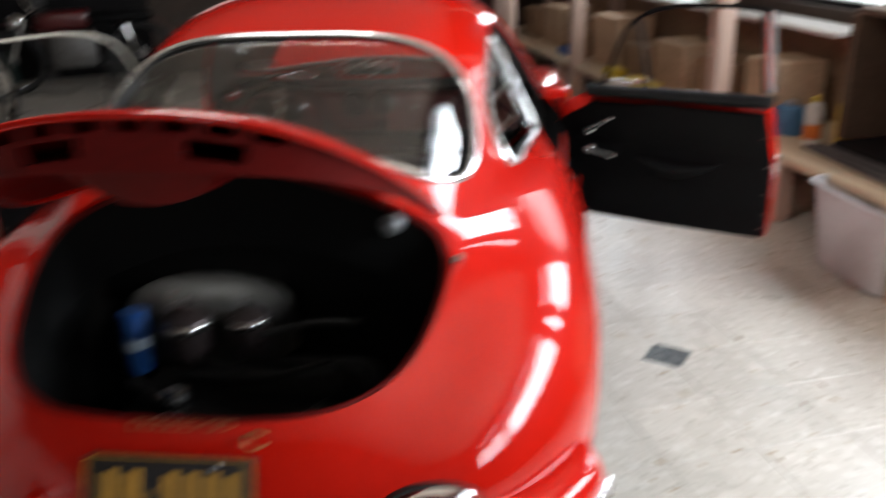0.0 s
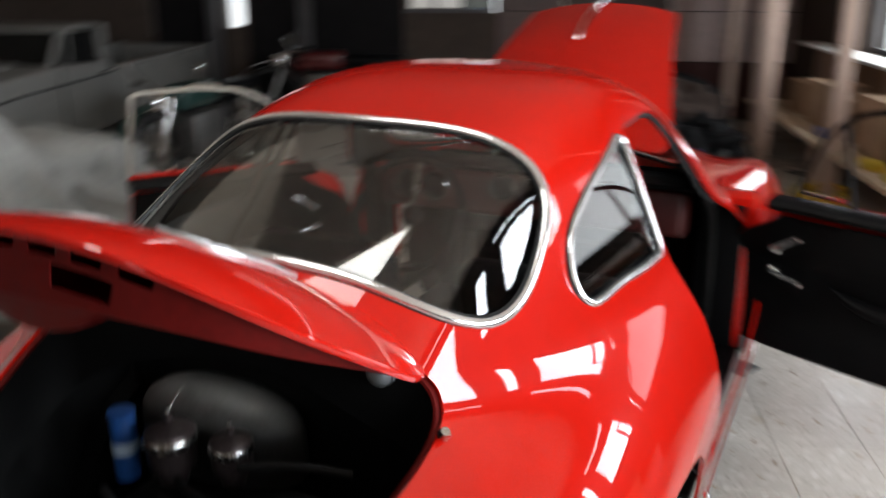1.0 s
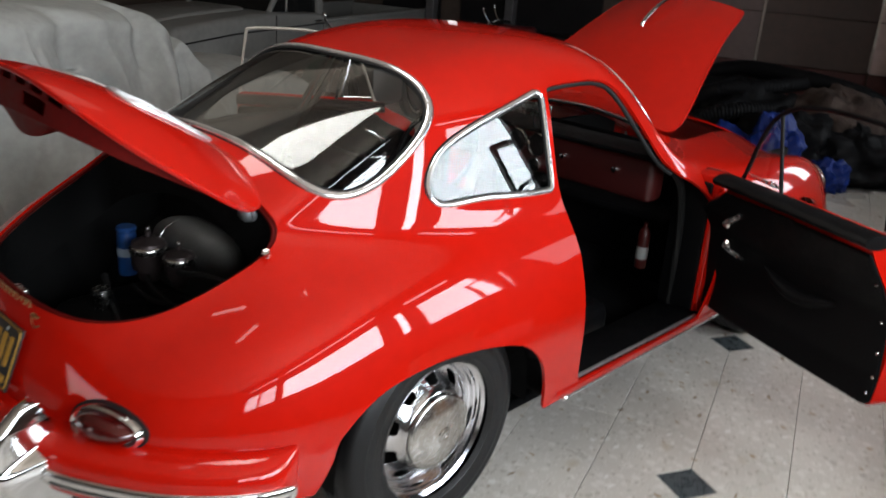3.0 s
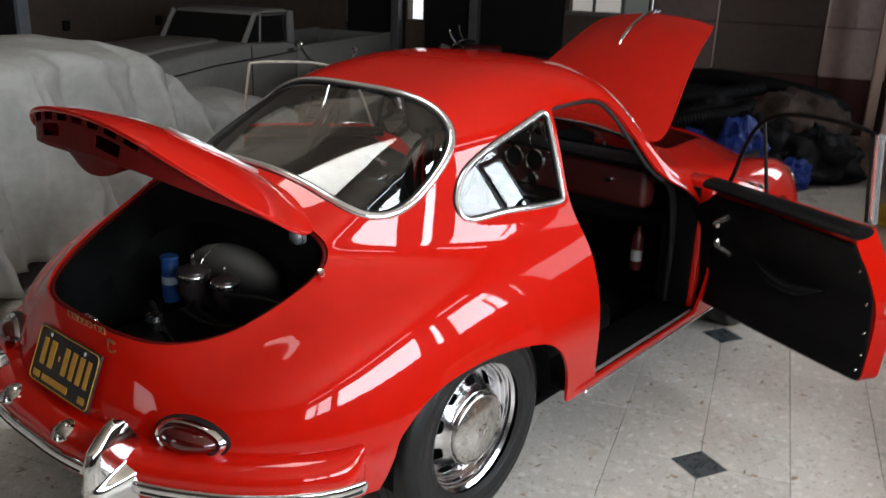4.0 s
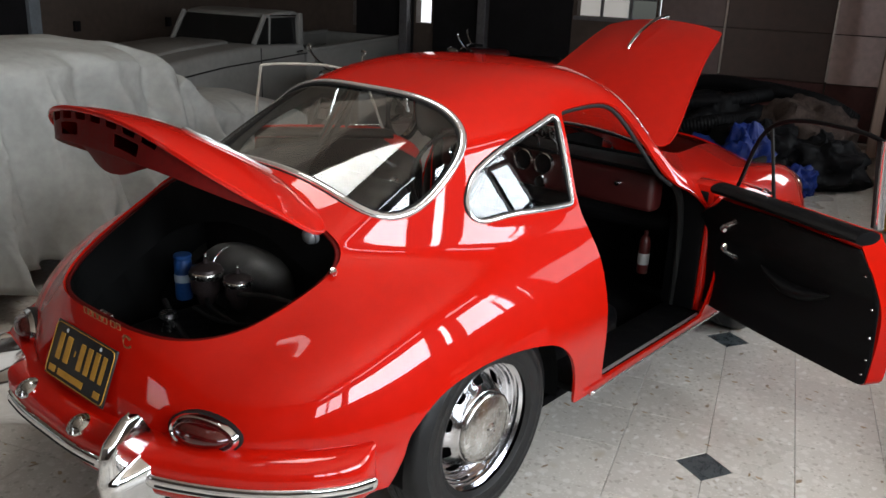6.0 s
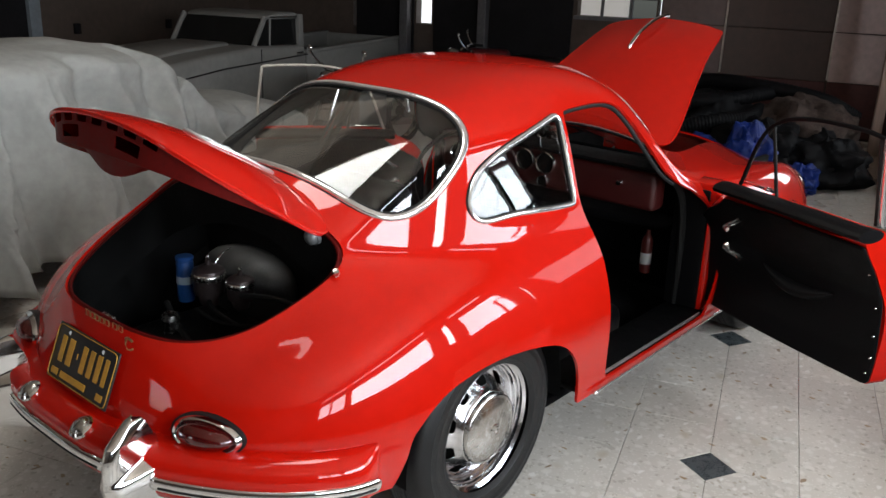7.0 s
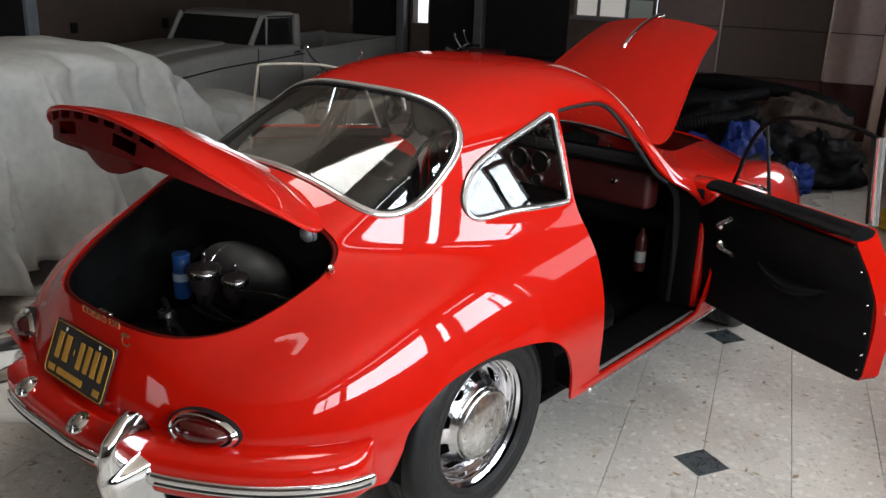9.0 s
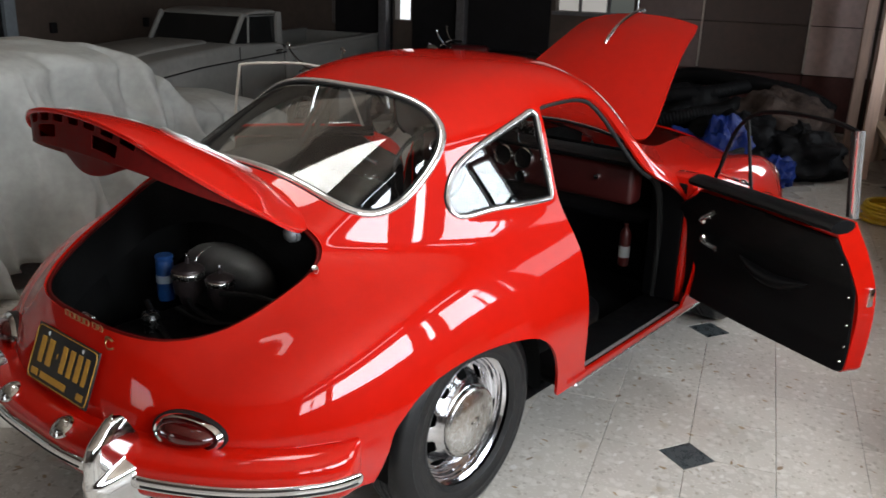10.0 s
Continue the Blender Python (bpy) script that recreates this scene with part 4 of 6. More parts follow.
for s in (-1, 1):
    piece("bay_side", ([(-.78, s * .34, .26), (-.60, s * .44, .26), (-.35, s * .48, .26), (-.14, s * .48, .26), (-.14, s * .47, .79), (-.33, s * .465, .775), (-.5, s * .452, .70), (-.62, s * .41, .645), (-.72, s * .31, .62)],
          [(0, 1, 7, 8), (1, 2, 5, 6, 7), (2, 3, 4, 5)]), BAY, car, smooth=False, thick=.004)
piece("bay_rear", ([(-.79, -.35, .26), (-.81, 0, .26), (-.79, .35, .26), (-.73, .32, .62), (-.785, 0, .645), (-.73, -.32, .62)], [(0, 1, 4, 5), (1, 2, 3, 4)]), BAY, car, smooth=False, thick=.004)
cut_ring = [r_ for r_ in rim_of(clip((hull_v, hull_f), g_lid(hull_v)))]
near = min((r_ for r_ in cut_ring if len(r_) > 30), key=lambda r_: abs(r_[:, 0].mean() + .55))
loop = evened(near, 140, 2)
ln = hull_normals(loop)
piece("bay_flange", sweep(loop - .013 * ln, ring(.010, .006, 8), True, ln), RED_SHADED, car, "folded bay flange in red darkened for shade")
# Black sheet added below the rim so the bay reads as shaded inside.
skirt = [loop - .020 * ln - np.array([0, 0, d]) for d in (0, .07, .16)]
piece("bay_shade_sheet", (np.concatenate(skirt), [(q * 140 + j, q * 140 + (j + 1) % 140, (q + 1) * 140 + (j + 1) % 140, (q + 1) * 140 + j) for q in range(2) for j in range(140)]), BAY, car, "black sheet added below the rim to keep the bay dark")
piece("stop_rubber", lathe([(0, .0), (.010, 0), (.011, .008), (.008, .016), (0, .017)], 16, "z"), DULL_CHROME, car, "small round rubber stop", m=Matrix.Translation((-.393, -.474, .832)) @ pose(0, 0, 0, 25, -20, 0))
piece("lock_striker", rbox(-.795, -.77, -.03, .03, .662, .69, .006), DULL_CHROME, car)

# engine: fan housing, carburettor air cleaners, coil
engine = piece("engine", rbox(-.62, -.20, -.28, .28, .28, .52, .06, 3), BAY, car, "grimy black flat engine")
FAN = [(0, .085), (.05, .083), (.10, .075), (.14, .060), (.165, .042), (.180, .018), (.185, -.01), (.185, -.10)]
fan_v, fan_f = lathe(FAN, 56, "z")
housing = piece("fan_housing", ([(p[0] * .56, p[1] * 1.12, p[2]) for p in fan_v], fan_f), noisy(material("grey_sheet", (.058, .058, .057), .5, .2), 16, .3, rough=.1), engine, "grey sheet fan housing", m=pose(-.200, .150, .620, 0, -4, 0), sharp=60)
seam = []
for x in np.linspace(-.185, -.03, 16):
    seam.append((x * .56, .065, .001 + float(np.interp(math.hypot(x, .060), [q[0] for q in FAN[:7]], [q[1] for q in FAN[:7]]))))
piece("seam", sweep(seam, ring(.0016, .0016, 6)), DULL_CHROME, housing)
for y0, x0, z0, k in ((.140, -.365, .645, .80), (.005, -.345, .650, .66)):
    c = piece("air_cleaner", lathe([(0, -.10), (.035, -.10), (.045, -.06), (.058, -.055), (.062, -.03), (.062, .02), (.066, .03), (.060, .045), (.03, .060), (.012, .064), (.010, .085), (0, .088)], 36, "z"), noisy(material("dark_metal", (.060, .045, .045), .38, .6), 20, .3), engine, "round metal air cleaner", m=pose(x0, y0, z0) @ Matrix.Scale(k, 4))
    piece("wing_nut", lathe([(0, .104), (.006, .102), (.008, .092), (.004, .086)], 12, "z"), DULL_CHROME, c)
    piece("clamp_band", lathe([(.0635, .006), (.0685, .010), (.0695, .022), (.068, .030), (.0645, .034)], 36, "z"), DULL_CHROME, c)
piece("intake_duct", rbox(-.45, -.325, -.24, .06, .42, .575, .05, 4), BAY, engine, "black intake duct")
BLUE = noisy(material("blue_enamel", (.010, .055, .20), .4, 0, .3), 30, .2)
can = piece("oil_filter", lathe([(0, -.09), (.026, -.088), (.028, -.075), (.028, .040), (.026, .046), (.0265, .049), (.029, .051), (.029, .060), (.026, .063), (0, .063)], 32, "z"), BLUE, engine, "blue enamelled filter can", m=pose(-.37, .262, .632))
piece("white_band", lathe([(.0285, -.028), (.0291, -.026), (.0291, -.004), (.0285, -.002)], 32, "z"), material("white_label", (.35, .42, .5), .5), can)
for pts_, r in (([(-.33, .20, .60), (-.40, .08, .58), (-.42, -.08, .57)], .008), ([(-.45, .25, .56), (-.50, .1, .53), (-.55, -.1, .52), (-.5, -.2, .55)], .010), ([(-.40, -.2, .6), (-.45, -.05, .58), (-.43, .12, .57)], .006), ([(-.37, -.03, .640), (-.34, -.14, .655), (-.30, -.24, .64)], .009)):
    piece("hose", sweep(curve_through(pts_, 8), ring(r, r, 8)), SEAL, engine, "black rubber hose")
piece("oil_filler", lathe([(0, .05), (.026, .05), (.03, .035), (.022, .03), (.022, -.1)], 24, "z"), DULL_CHROME, engine, m=pose(-.52, .12, .53))
piece("bay_lamp", lathe([(0, .022), (.018, .020), (.030, .010), (.033, -.004), (.038, -.006), (.039, -.022), (0, -.024)], 28, "z"), material("frosted_lamp", (.16, .165, .17), .35, .3), car, "small round bay lamp", m=pose(-.355, -.335, .893, 0, -105, 0) @ Matrix.Scale(.68, 4))

# cabin: seats, dash, wheel, mirror
for s in (-1, 1):
    seat = piece("seat", rbox(.62, 1.08, s * .33 - .23, s * .33 + .23, .22, .36, .05, 4), BLACK, car, "black leather seat")
    piece("backrest", rbox(-.06, .06, -.23, .23, 0, .50, .05, 4), BLACK, seat, m=Matrix.Translation((.60, s * .33, .32)) @ pose(0, 0, 0, 0, -14, 0))
# The dash's red is set very dark to carry the cabin's shade.
piece("dashboard", rbox(1.23, 1.33, -.555, .555, .70, .860, .025, 3), noisy(material("dash_red_shaded", (.04, .002, .0015), .5, 0, .2), 8, .15), car, "red dashboard darkened for the cabin's shade")
piece("dash_pad", rbox(1.225, 1.42, -.56, .56, .861, .878, .008, 3), BLACK, car, "black padded dash top")
for y0, z0, r0 in ((.072, .815, .9), (-.034, .815, .9), (-.026, .735, .5), (.33, .79, 1.0), (.44, .79, 1.0)):
    g_ = piece("gauge", lathe([(0, .006), (.045 * r0, .006), (.05 * r0, .014), (.056 * r0, .0)], 30, "x"), CHROME, car, "round dash gauge", m=pose(1.228, y0, z0, 0, 0, 180))
    piece("dial", lathe([(0, .008), (.044 * r0, .0075)], 30, "x"), BAY, g_)
for y0 in (-.40, -.16):
    piece("dash_knob", lathe([(0, .02), (.01, .018), (.012, .0)], 14, "x"), CHROME, car, m=pose(1.23, y0, .80, 0, 0, 180))
SW = Matrix.Translation((1.02, .33, .74)) @ pose(0, 0, 0, 0, -62, 0)
sw = piece("steering_wheel", sweep([(.195 * math.cos(a), .195 * math.sin(a), 0) for a in np.linspace(0, 2 * math.pi, 60, endpoint=False)], ring(.011, .011, 10), True), BLACK, car, "thin black steering wheel", m=SW)
for a in (0, 180):
    piece("spoke", sweep([(.03 * math.cos(radians(a)), .03 * math.sin(radians(a)), -.02), (.19 * math.cos(radians(a)), .19 * math.sin(radians(a)), 0)], [(-.012, -.002), (.012, -.002), (.012, .002), (-.012, .002)]), DULL_CHROME, sw)
piece("horn_button", lathe([(0, .01), (.02, .008), (.035, -.01), (.04, -.03)], 24, "z"), BLACK, sw)
piece("column", sweep([(0, 0, -.02), (0, 0, -.3)], ring(.02, .02)), BLACK, sw)
piece("mirror_stem", sweep([(1.235, 0, .87), (1.215, 0, .93)], ring(.005, .005, 8)), CHROME, car)
mir = piece("rear_view_mirror", rbox(1.19, 1.205, -.10, .10, .93, .985, .006), DULL_CHROME, car, "small chrome rear-view mirror")
ext = piece("fire_extinguisher", lathe([(0, -.09), (.022, -.09), (.024, -.085), (.024, .05), (.018, .07), (.009, .08), (.009, .10), (0, .10)], 24, "z"), material("extinguisher_red", (.06, .006, .005), .4), car, "small red and white fire extinguisher", m=pose(1.45, -.44, .46))
piece("white_band", lathe([(.0243, -.05), (.0249, -.048), (.0249, -.002), (.0243, 0)], 24, "z"), material("white_band", (.35, .35, .34), .5), ext)
piece("luggage_floor", rbox(1.62, 2.55, -.44, .44, .50, .54, .02), CARPET, car, "black front luggage floor")
piece("fender_trunk_side", rbox(1.60, 2.6, -.50, -.47, .30, .74, .01), BAY, car)
piece("fender_trunk_side", rbox(1.60, 2.6, .47, .50, .30, .74, .01), BAY, car)
for s in (-1, 1):
    hd = piece("headlamp", lathe([(0, .045), (.05, .04), (.08, .022), (.09, .0), (.10, -.01), (.105, -.03)], 36, "x"), CLEAR, car, "round headlamp", m=pose(2.735, s * .56, .56, 0, 0, s * 6))
    piece("headlamp_rim", lathe([(.088, .004), (.098, .006), (.108, -.012), (.112, -.04)], 36, "x"), CHROME, hd)


# ---- the garage ----
def terrazzo(name, base, seed):
    """Polished terrazzo: pale ground, large pale and few brown chips, fine grit, worn gloss."""
    m = material(name, base, .22, 0, 0, .5)
    t = m.node_tree
    b = t.nodes["Principled BSDF"]
    geo = t.nodes.new("ShaderNodeNewGeometry")
    mp = t.nodes.new("ShaderNodeMapping")
    mp.inputs["Location"].default_value = (seed, seed * 1.7, 0)
    t.links.new(geo.outputs["Position"], mp.inputs["Vector"])
    warp = t.nodes.new("ShaderNodeTexNoise")
    warp.inputs["Scale"].default_value = 22
    t.links.new(mp.outputs[0], warp.inputs["Vector"])
    mixv = t.nodes.new("ShaderNodeMix")
    mixv.data_type = "VECTOR"
    mixv.inputs["Factor"].default_value = .035
    t.links.new(mp.outputs[0], mixv.inputs[4])
    t.links.new(warp.outputs["Color"], mixv.inputs[5])
    col = None

    def layer(prev, scale, lo, hi, color, thresh, stretch=(1, 1, 1)):
        st = t.nodes.new("ShaderNodeMapping")
        st.inputs["Scale"].default_value = stretch
        st.inputs["Rotation"].default_value = (0, 0, scale)
        t.links.new(mixv.outputs[1], st.inputs["Vector"])
        v = t.nodes.new("ShaderNodeTexVoronoi")
        v.inputs["Scale"].default_value = scale
        t.links.new(st.outputs[0], v.inputs["Vector"])
        pick = t.nodes.new("ShaderNodeSeparateColor")
        t.links.new(v.outputs["Color"], pick.inputs[0])
        is_on = t.nodes.new("ShaderNodeMath")
        is_on.operation = "GREATER_THAN"
        is_on.inputs[1].default_value = thresh
        t.links.new(pick.outputs[0], is_on.inputs[0])
        size = t.nodes.new("ShaderNodeMapRange")
        size.inputs["From Min"].default_value, size.inputs["From Max"].default_value = hi, lo
        t.links.new(v.outputs["Distance"], size.inputs["Value"])
        mul = t.nodes.new("ShaderNodeMath")
        mul.operation = "MULTIPLY"
        t.links.new(is_on.outputs[0], mul.inputs[0])
        t.links.new(size.outputs[0], mul.inputs[1])
        mix = t.nodes.new("ShaderNodeMix")
        mix.data_type = "RGBA"
        t.links.new(mul.outputs[0], mix.inputs["Factor"])
        if prev is None:
            mix.inputs[6].default_value = (*base, 1)
        else:
            t.links.new(prev, mix.inputs[6])
        mix.inputs[7].default_value = (*color, 1)
        return mix.outputs[2]

    big = t.nodes.new("ShaderNodeTexNoise")
    big.inputs["Scale"].default_value, big.inputs["Detail"].default_value = 1.3, 5
    t.links.new(geo.outputs["Position"], big.inputs["Vector"])
    k = base[0] / .46
    col = layer(None, 26, .26, .44, (.54 * k, .51 * k, .47 * k), .35)
    col = layer(col, 45, .24, .42, (.36 * k, .33 * k, .285 * k), .62)
    col = layer(col, 90, .3, .42, (.52 * k, .49 * k, .45 * k), .45)
    col = layer(col, 15, .14, .25, (.60 * k, .58 * k, .55 * k), .76, (1, 1.7, 1))
    col = layer(col, 12, .15, .23, (.19 * k, .13 * k, .075 * k), .87, (1, 2.2, 1))
    col = layer(col, 19, .17, .26, (.29 * k, .21 * k, .125 * k), .86, (1.8, 1, 1))
    col = layer(col, 9, .10, .30, (.40 * k, .35 * k, .28 * k), .80, (1, 1.3, 1))
    info = t.nodes.new("ShaderNodeObjectInfo")
    vary = t.nodes.new("ShaderNodeMapRange")
    vary.inputs["To Min"].default_value, vary.inputs["To Max"].default_value = .94, 1.05
    t.links.new(info.outputs["Random"], vary.inputs["Value"])
    dirt = t.nodes.new("ShaderNodeMapRange")
    dirt.inputs["From Min"].default_value, dirt.inputs["From Max"].default_value = .3, .7
    dirt.inputs["To Min"].default_value, dirt.inputs["To Max"].default_value = .80, 1.06
    t.links.new(big.outputs["Fac"], dirt.inputs["Value"])
    m1 = t.nodes.new("ShaderNodeMath")
    m1.operation = "MULTIPLY"
    t.links.new(vary.outputs[0], m1.inputs[0])
    t.links.new(dirt.outputs[0], m1.inputs[1])
    sc = t.nodes.new("ShaderNodeVectorMath")
    sc.operation = "SCALE"
    t.links.new(col, sc.inputs[0])
    t.links.new(m1.outputs[0], sc.inputs["Scale"])
    t.links.new(sc.outputs[0], b.inputs["Base Color"])
    rg = t.nodes.new("ShaderNodeMapRange")
    rg.inputs["To Min"].default_value, rg.inputs["To Max"].default_value = .16, .42
    t.links.new(big.outputs["Fac"], rg.inputs["Value"])
    t.links.new(rg.outputs[0], b.inputs["Roughness"])
    return m


TERRAZZO = terrazzo("terrazzo", (.585, .545, .490), 3.1)
SLATE = noisy(material("dark_inset", (.055, .066, .070), .3), 25, .35, world_space=True, rough=.1)
GROUT = noisy(material("grout", (.24, .22, .19), .8), 8, .3)
WOOD = noisy(material("pale_timber", (.60, .44, .36), .65), 5, .22, rough=.1, stretch=(1, 1, .08), bump=.15)
PLANK = noisy(material("bench_timber", (.60, .46, .32), .6), 4, .25, stretch=(.1, 1, 1), bump=.15)
PLY = noisy(material("brown_board", (.34, .215, .13), .7), 4, .25, bump=.1)
CARD = noisy(material("cardboard", (.46, .32, .21), .85), 5, .15, bump=.1)
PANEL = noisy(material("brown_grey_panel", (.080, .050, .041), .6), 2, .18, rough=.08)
# Lilac-grey, with light from the side windows put into the colour.
LILAC = noisy(material("lilac_panel_window_lit", (.62, .48, .46), .6), 2, .15)
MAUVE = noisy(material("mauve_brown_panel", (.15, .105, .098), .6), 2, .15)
WAINSCOT = noisy(material("maroon_wainscot", (.085, .024, .021), .6), 3, .25)
WALLBR = noisy(material("brown_wall", (.066, .046, .036), .75), 2, .2, bump=.05)
DARK = noisy(material("dark_door", (.008, .007, .008), .6, 0, 0, .2), 5, .3)
STEEL = noisy(material("grey_steel_post", (.11, .105, .11), .5, .3), 6, .25)
BRIGHT = noisy(material("bright_edge_strip", (.6, .56, .5), .3, .8), 30, .2)
WHITE = noisy(material("white_board", (.68, .67, .64), .55), 6, .08)
FRAME_B = noisy(material("black_window_frame", (.02, .02, .022), .5), 20, .2)
CEIL = noisy(material("tan_ceiling", (.42, .355, .285), .8), 1.5, .12)


def setting(name, vf, mat, label, category, m=None, **k):
    ob = piece(name, vf, mat, None, label, TURNED if m is None else m, smooth=k.pop("smooth", False), **k)
    return tagged(ob, label, category, kind="structure")


def boxes(*dims):
    """Several boxes as one mesh."""
    out = []
    for x0, x1, y0, y1, z0, z1 in dims:
        v = [(x, y, z) for x in (x0, x1) for y in (y0, y1) for z in (z0, z1)]
        out.append((v, [(0, 1, 3, 2), (4, 6, 7, 5), (0, 4, 5, 1), (2, 3, 7, 6), (0, 2, 6, 4), (1, 5, 7, 3)]))
    return joined(*out)


def pierced(u0, u1, z0, z1, t0, t1, holes, along="a"):
    """A wall of thickness t0..t1 with rectangular openings (u0, u1, z0, z1)."""
    us = sorted({u0, u1, *(h[i] for h in holes for i in (0, 1))})
    zs = sorted({z0, z1, *(h[i] for h in holes for i in (2, 3))})
    dims = []
    for a, b in zip(us, us[1:]):
        for c, d in zip(zs, zs[1:]):
            m = ((a + b) / 2, (c + d) / 2)
            if not any(h[0] < m[0] < h[1] and h[2] < m[1] < h[3] for h in holes):
                dims.append((a, b, t0, t1, c, d) if along == "a" else (t0, t1, a, b, c, d))
    return boxes(*dims)


A0, A1, B0, B1, CZ = -5.2, 7.5, -3.0, 5.2, 3.2
floor = setting("floor", boxes((A0 - .3, A1 + .3, B0 - .3, B1 + .3, -.25, -.012)), GROUT, "pale terrazzo tile floor with dark diamond insets", "floor")

RIGHT_WINDOWS = [(-4.6, -2.95, 1.40, 2.40), (-2.75, -.34, 1.40, 2.42), (-.06, .13, 1.36, 2.36), (.34, 1.28, 1.22, 2.22), (-2.75, -.30, 2.80, 3.0), (.26, 1.20, 2.52, 2.74), (-4.6, -2.95, 2.78, 2.98), (1.60, 2.64, .95, 1.95), (3.40, 3.96, .90, 1.9), (4.35, 5.46, .88, 1.9)]
LIGHTS_A = [(-.30, .50, -.17, 1.15), (-1.36, -.84, .15, .28)]
setting("wall_right", pierced(A0, A1, 0, CZ, B0 - .17, B0, RIGHT_WINDOWS), WALLBR, "dull brown side wall with bright windows", "wall")
BACK = [(2.7, 3.7, .5, 1.9)]
setting("wall_back", pierced(B0 - .2, B1 + .2, 0, CZ, A0 - .2, A0, BACK, "b"), WALLBR, "brown rear wall with wide windows", "wall")
setting("wall_left", boxes((A0, A1, B1, B1 + .2, 0, CZ)), WALLBR, "dark brown painted side wall", "wall")
FRONT = [(2.66, 2.86, .90, 2.2), (3.66, 3.70, .82, 2.2), (.03, .90, 1.10, 2.2), (-.02, .01, 1.05, 2.2)]
setting("wall_front", pierced(B0 - .2, B1 + .2, 0, CZ, A1, A1 + .17, FRONT, "b"), WALLBR, "dark brown front wall with small bright openings", "wall")
ceil_holes = [(a0, a1, b0, b1) for a0, a1, b0, b1 in LIGHTS_A]
cv, cf = pierced(A0 - .2, A1 + .2, B0 - .2, B1 + .2, CZ, CZ + .15, ceil_holes, "a")
battens = boxes(*[(a - .02, a + .02, B0, B1, CZ - .012, CZ) for a in (-4.4, -3.2, -2.0, 1.7, 2.9, 4.1, 5.3, 6.5)], *[(A0, A1, b - .02, b + .02, CZ - .010, CZ) for b in (1.35, 2.55, 3.75)])
setting("ceiling", joined(([(x, z, y) for x, y, z in cv], [f[::-1] for f in cf]), battens), CEIL, "tan ceiling with bright roof lights", "ceiling")

GLOW = 8.5
for i, (a0, a1, z0, z1) in enumerate(RIGHT_WINDOWS, 1):
    g = GLOW * (.7 if z0 > 2.4 else 1.1 if a0 < -3 else 2.0 if a0 < .2 else 1.5)
    if a0 > 1.5:
        g = .55 if a0 < 2 else 5.0
    window_light("window_light", a0 + .02, a1 - .02, z0 + .02, z1 - .02, B0 - .12, g * math.pi * (a1 - a0) * (z1 - z0))
    sash = [(1.075, 1.10, B0 - .10, B0 - .05, z0 + .035, 1.85), (1.075, a1 - .035, B0 - .10, B0 - .05, 1.85, 1.878)] if i == 4 else [(-3.80, -3.72, B0 - .10, B0 - .05, z0 + .035, z1 - .035)] if i in (1, 7) else []
    w = setting(f"window_{i}", boxes(*sash, (a0, a1, B0 - .10, B0 - .05, z0, z0 + .035), (a0, a1, B0 - .10, B0 - .05, z1 - .035, z1), (a0, a0 + .035, B0 - .10, B0 - .05, z0 + .035, z1 - .035), (a1 - .035, a1, B0 - .10, B0 - .05, z0 + .035, z1 - .035)), FRAME_B, "bright window in a dark frame", "window")
DAYLIGHT = bpy.data.materials.new("overcast_daylight")
DAYLIGHT.use_nodes = True
day = DAYLIGHT.node_tree.nodes["Principled BSDF"]
day.inputs["Base Color"].default_value = (.7, .7, .7, 1)
day.inputs["Emission Color"].default_value, day.inputs["Emission Strength"].default_value = (.93, .97, 1.0, 1), 1.2
setting("backdrop", boxes(*[(a0 - .02, a1 + .02, B0 - .190, B0 - .175, z0 - .02, z1 + .02) for a0, a1, z0, z1 in RIGHT_WINDOWS[7:]],
                          *[(A1 + .172, A1 + .19, b0 - .02, b1 + .02, z0, z1 + .02) for b0, b1, z0, z1 in (FRONT[0], FRONT[1], FRONT[3])]), DAYLIGHT, "bright overcast daylight outside the windows", "backdrop")
DIM = DAYLIGHT.copy()
DIM.name = "shaded_yard_light"
DIM.node_tree.nodes["Principled BSDF"].inputs["Emission Color"].default_value = (1.0, .95, .88, 1)
DIM.node_tree.nodes["Principled BSDF"].inputs["Emission Strength"].default_value = .26
setting("backdrop_2", boxes((A1 + .172, A1 + .19, .36, .92, 1.08, 2.22)), DIM, "dim daylit yard outside the barred window", "backdrop")
for b0, b1, z0, z1 in BACK:
    lamp = bpy.data.lights.new("window_light", "AREA")
    lamp.shape, lamp.size, lamp.size_y, lamp.energy, lamp.color = "RECTANGLE", b1 - b0, z1 - z0, 1.3 * math.pi * (b1 - b0) * (z1 - z0), (.92, .96, 1)
    new("window_light", lamp).matrix_world = TURNED @ look((A0 - .1, (b0 + b1) / 2, (z0 + z1) / 2), (A0 + 1, (b0 + b1) / 2, (z0 + z1) / 2 - .01))
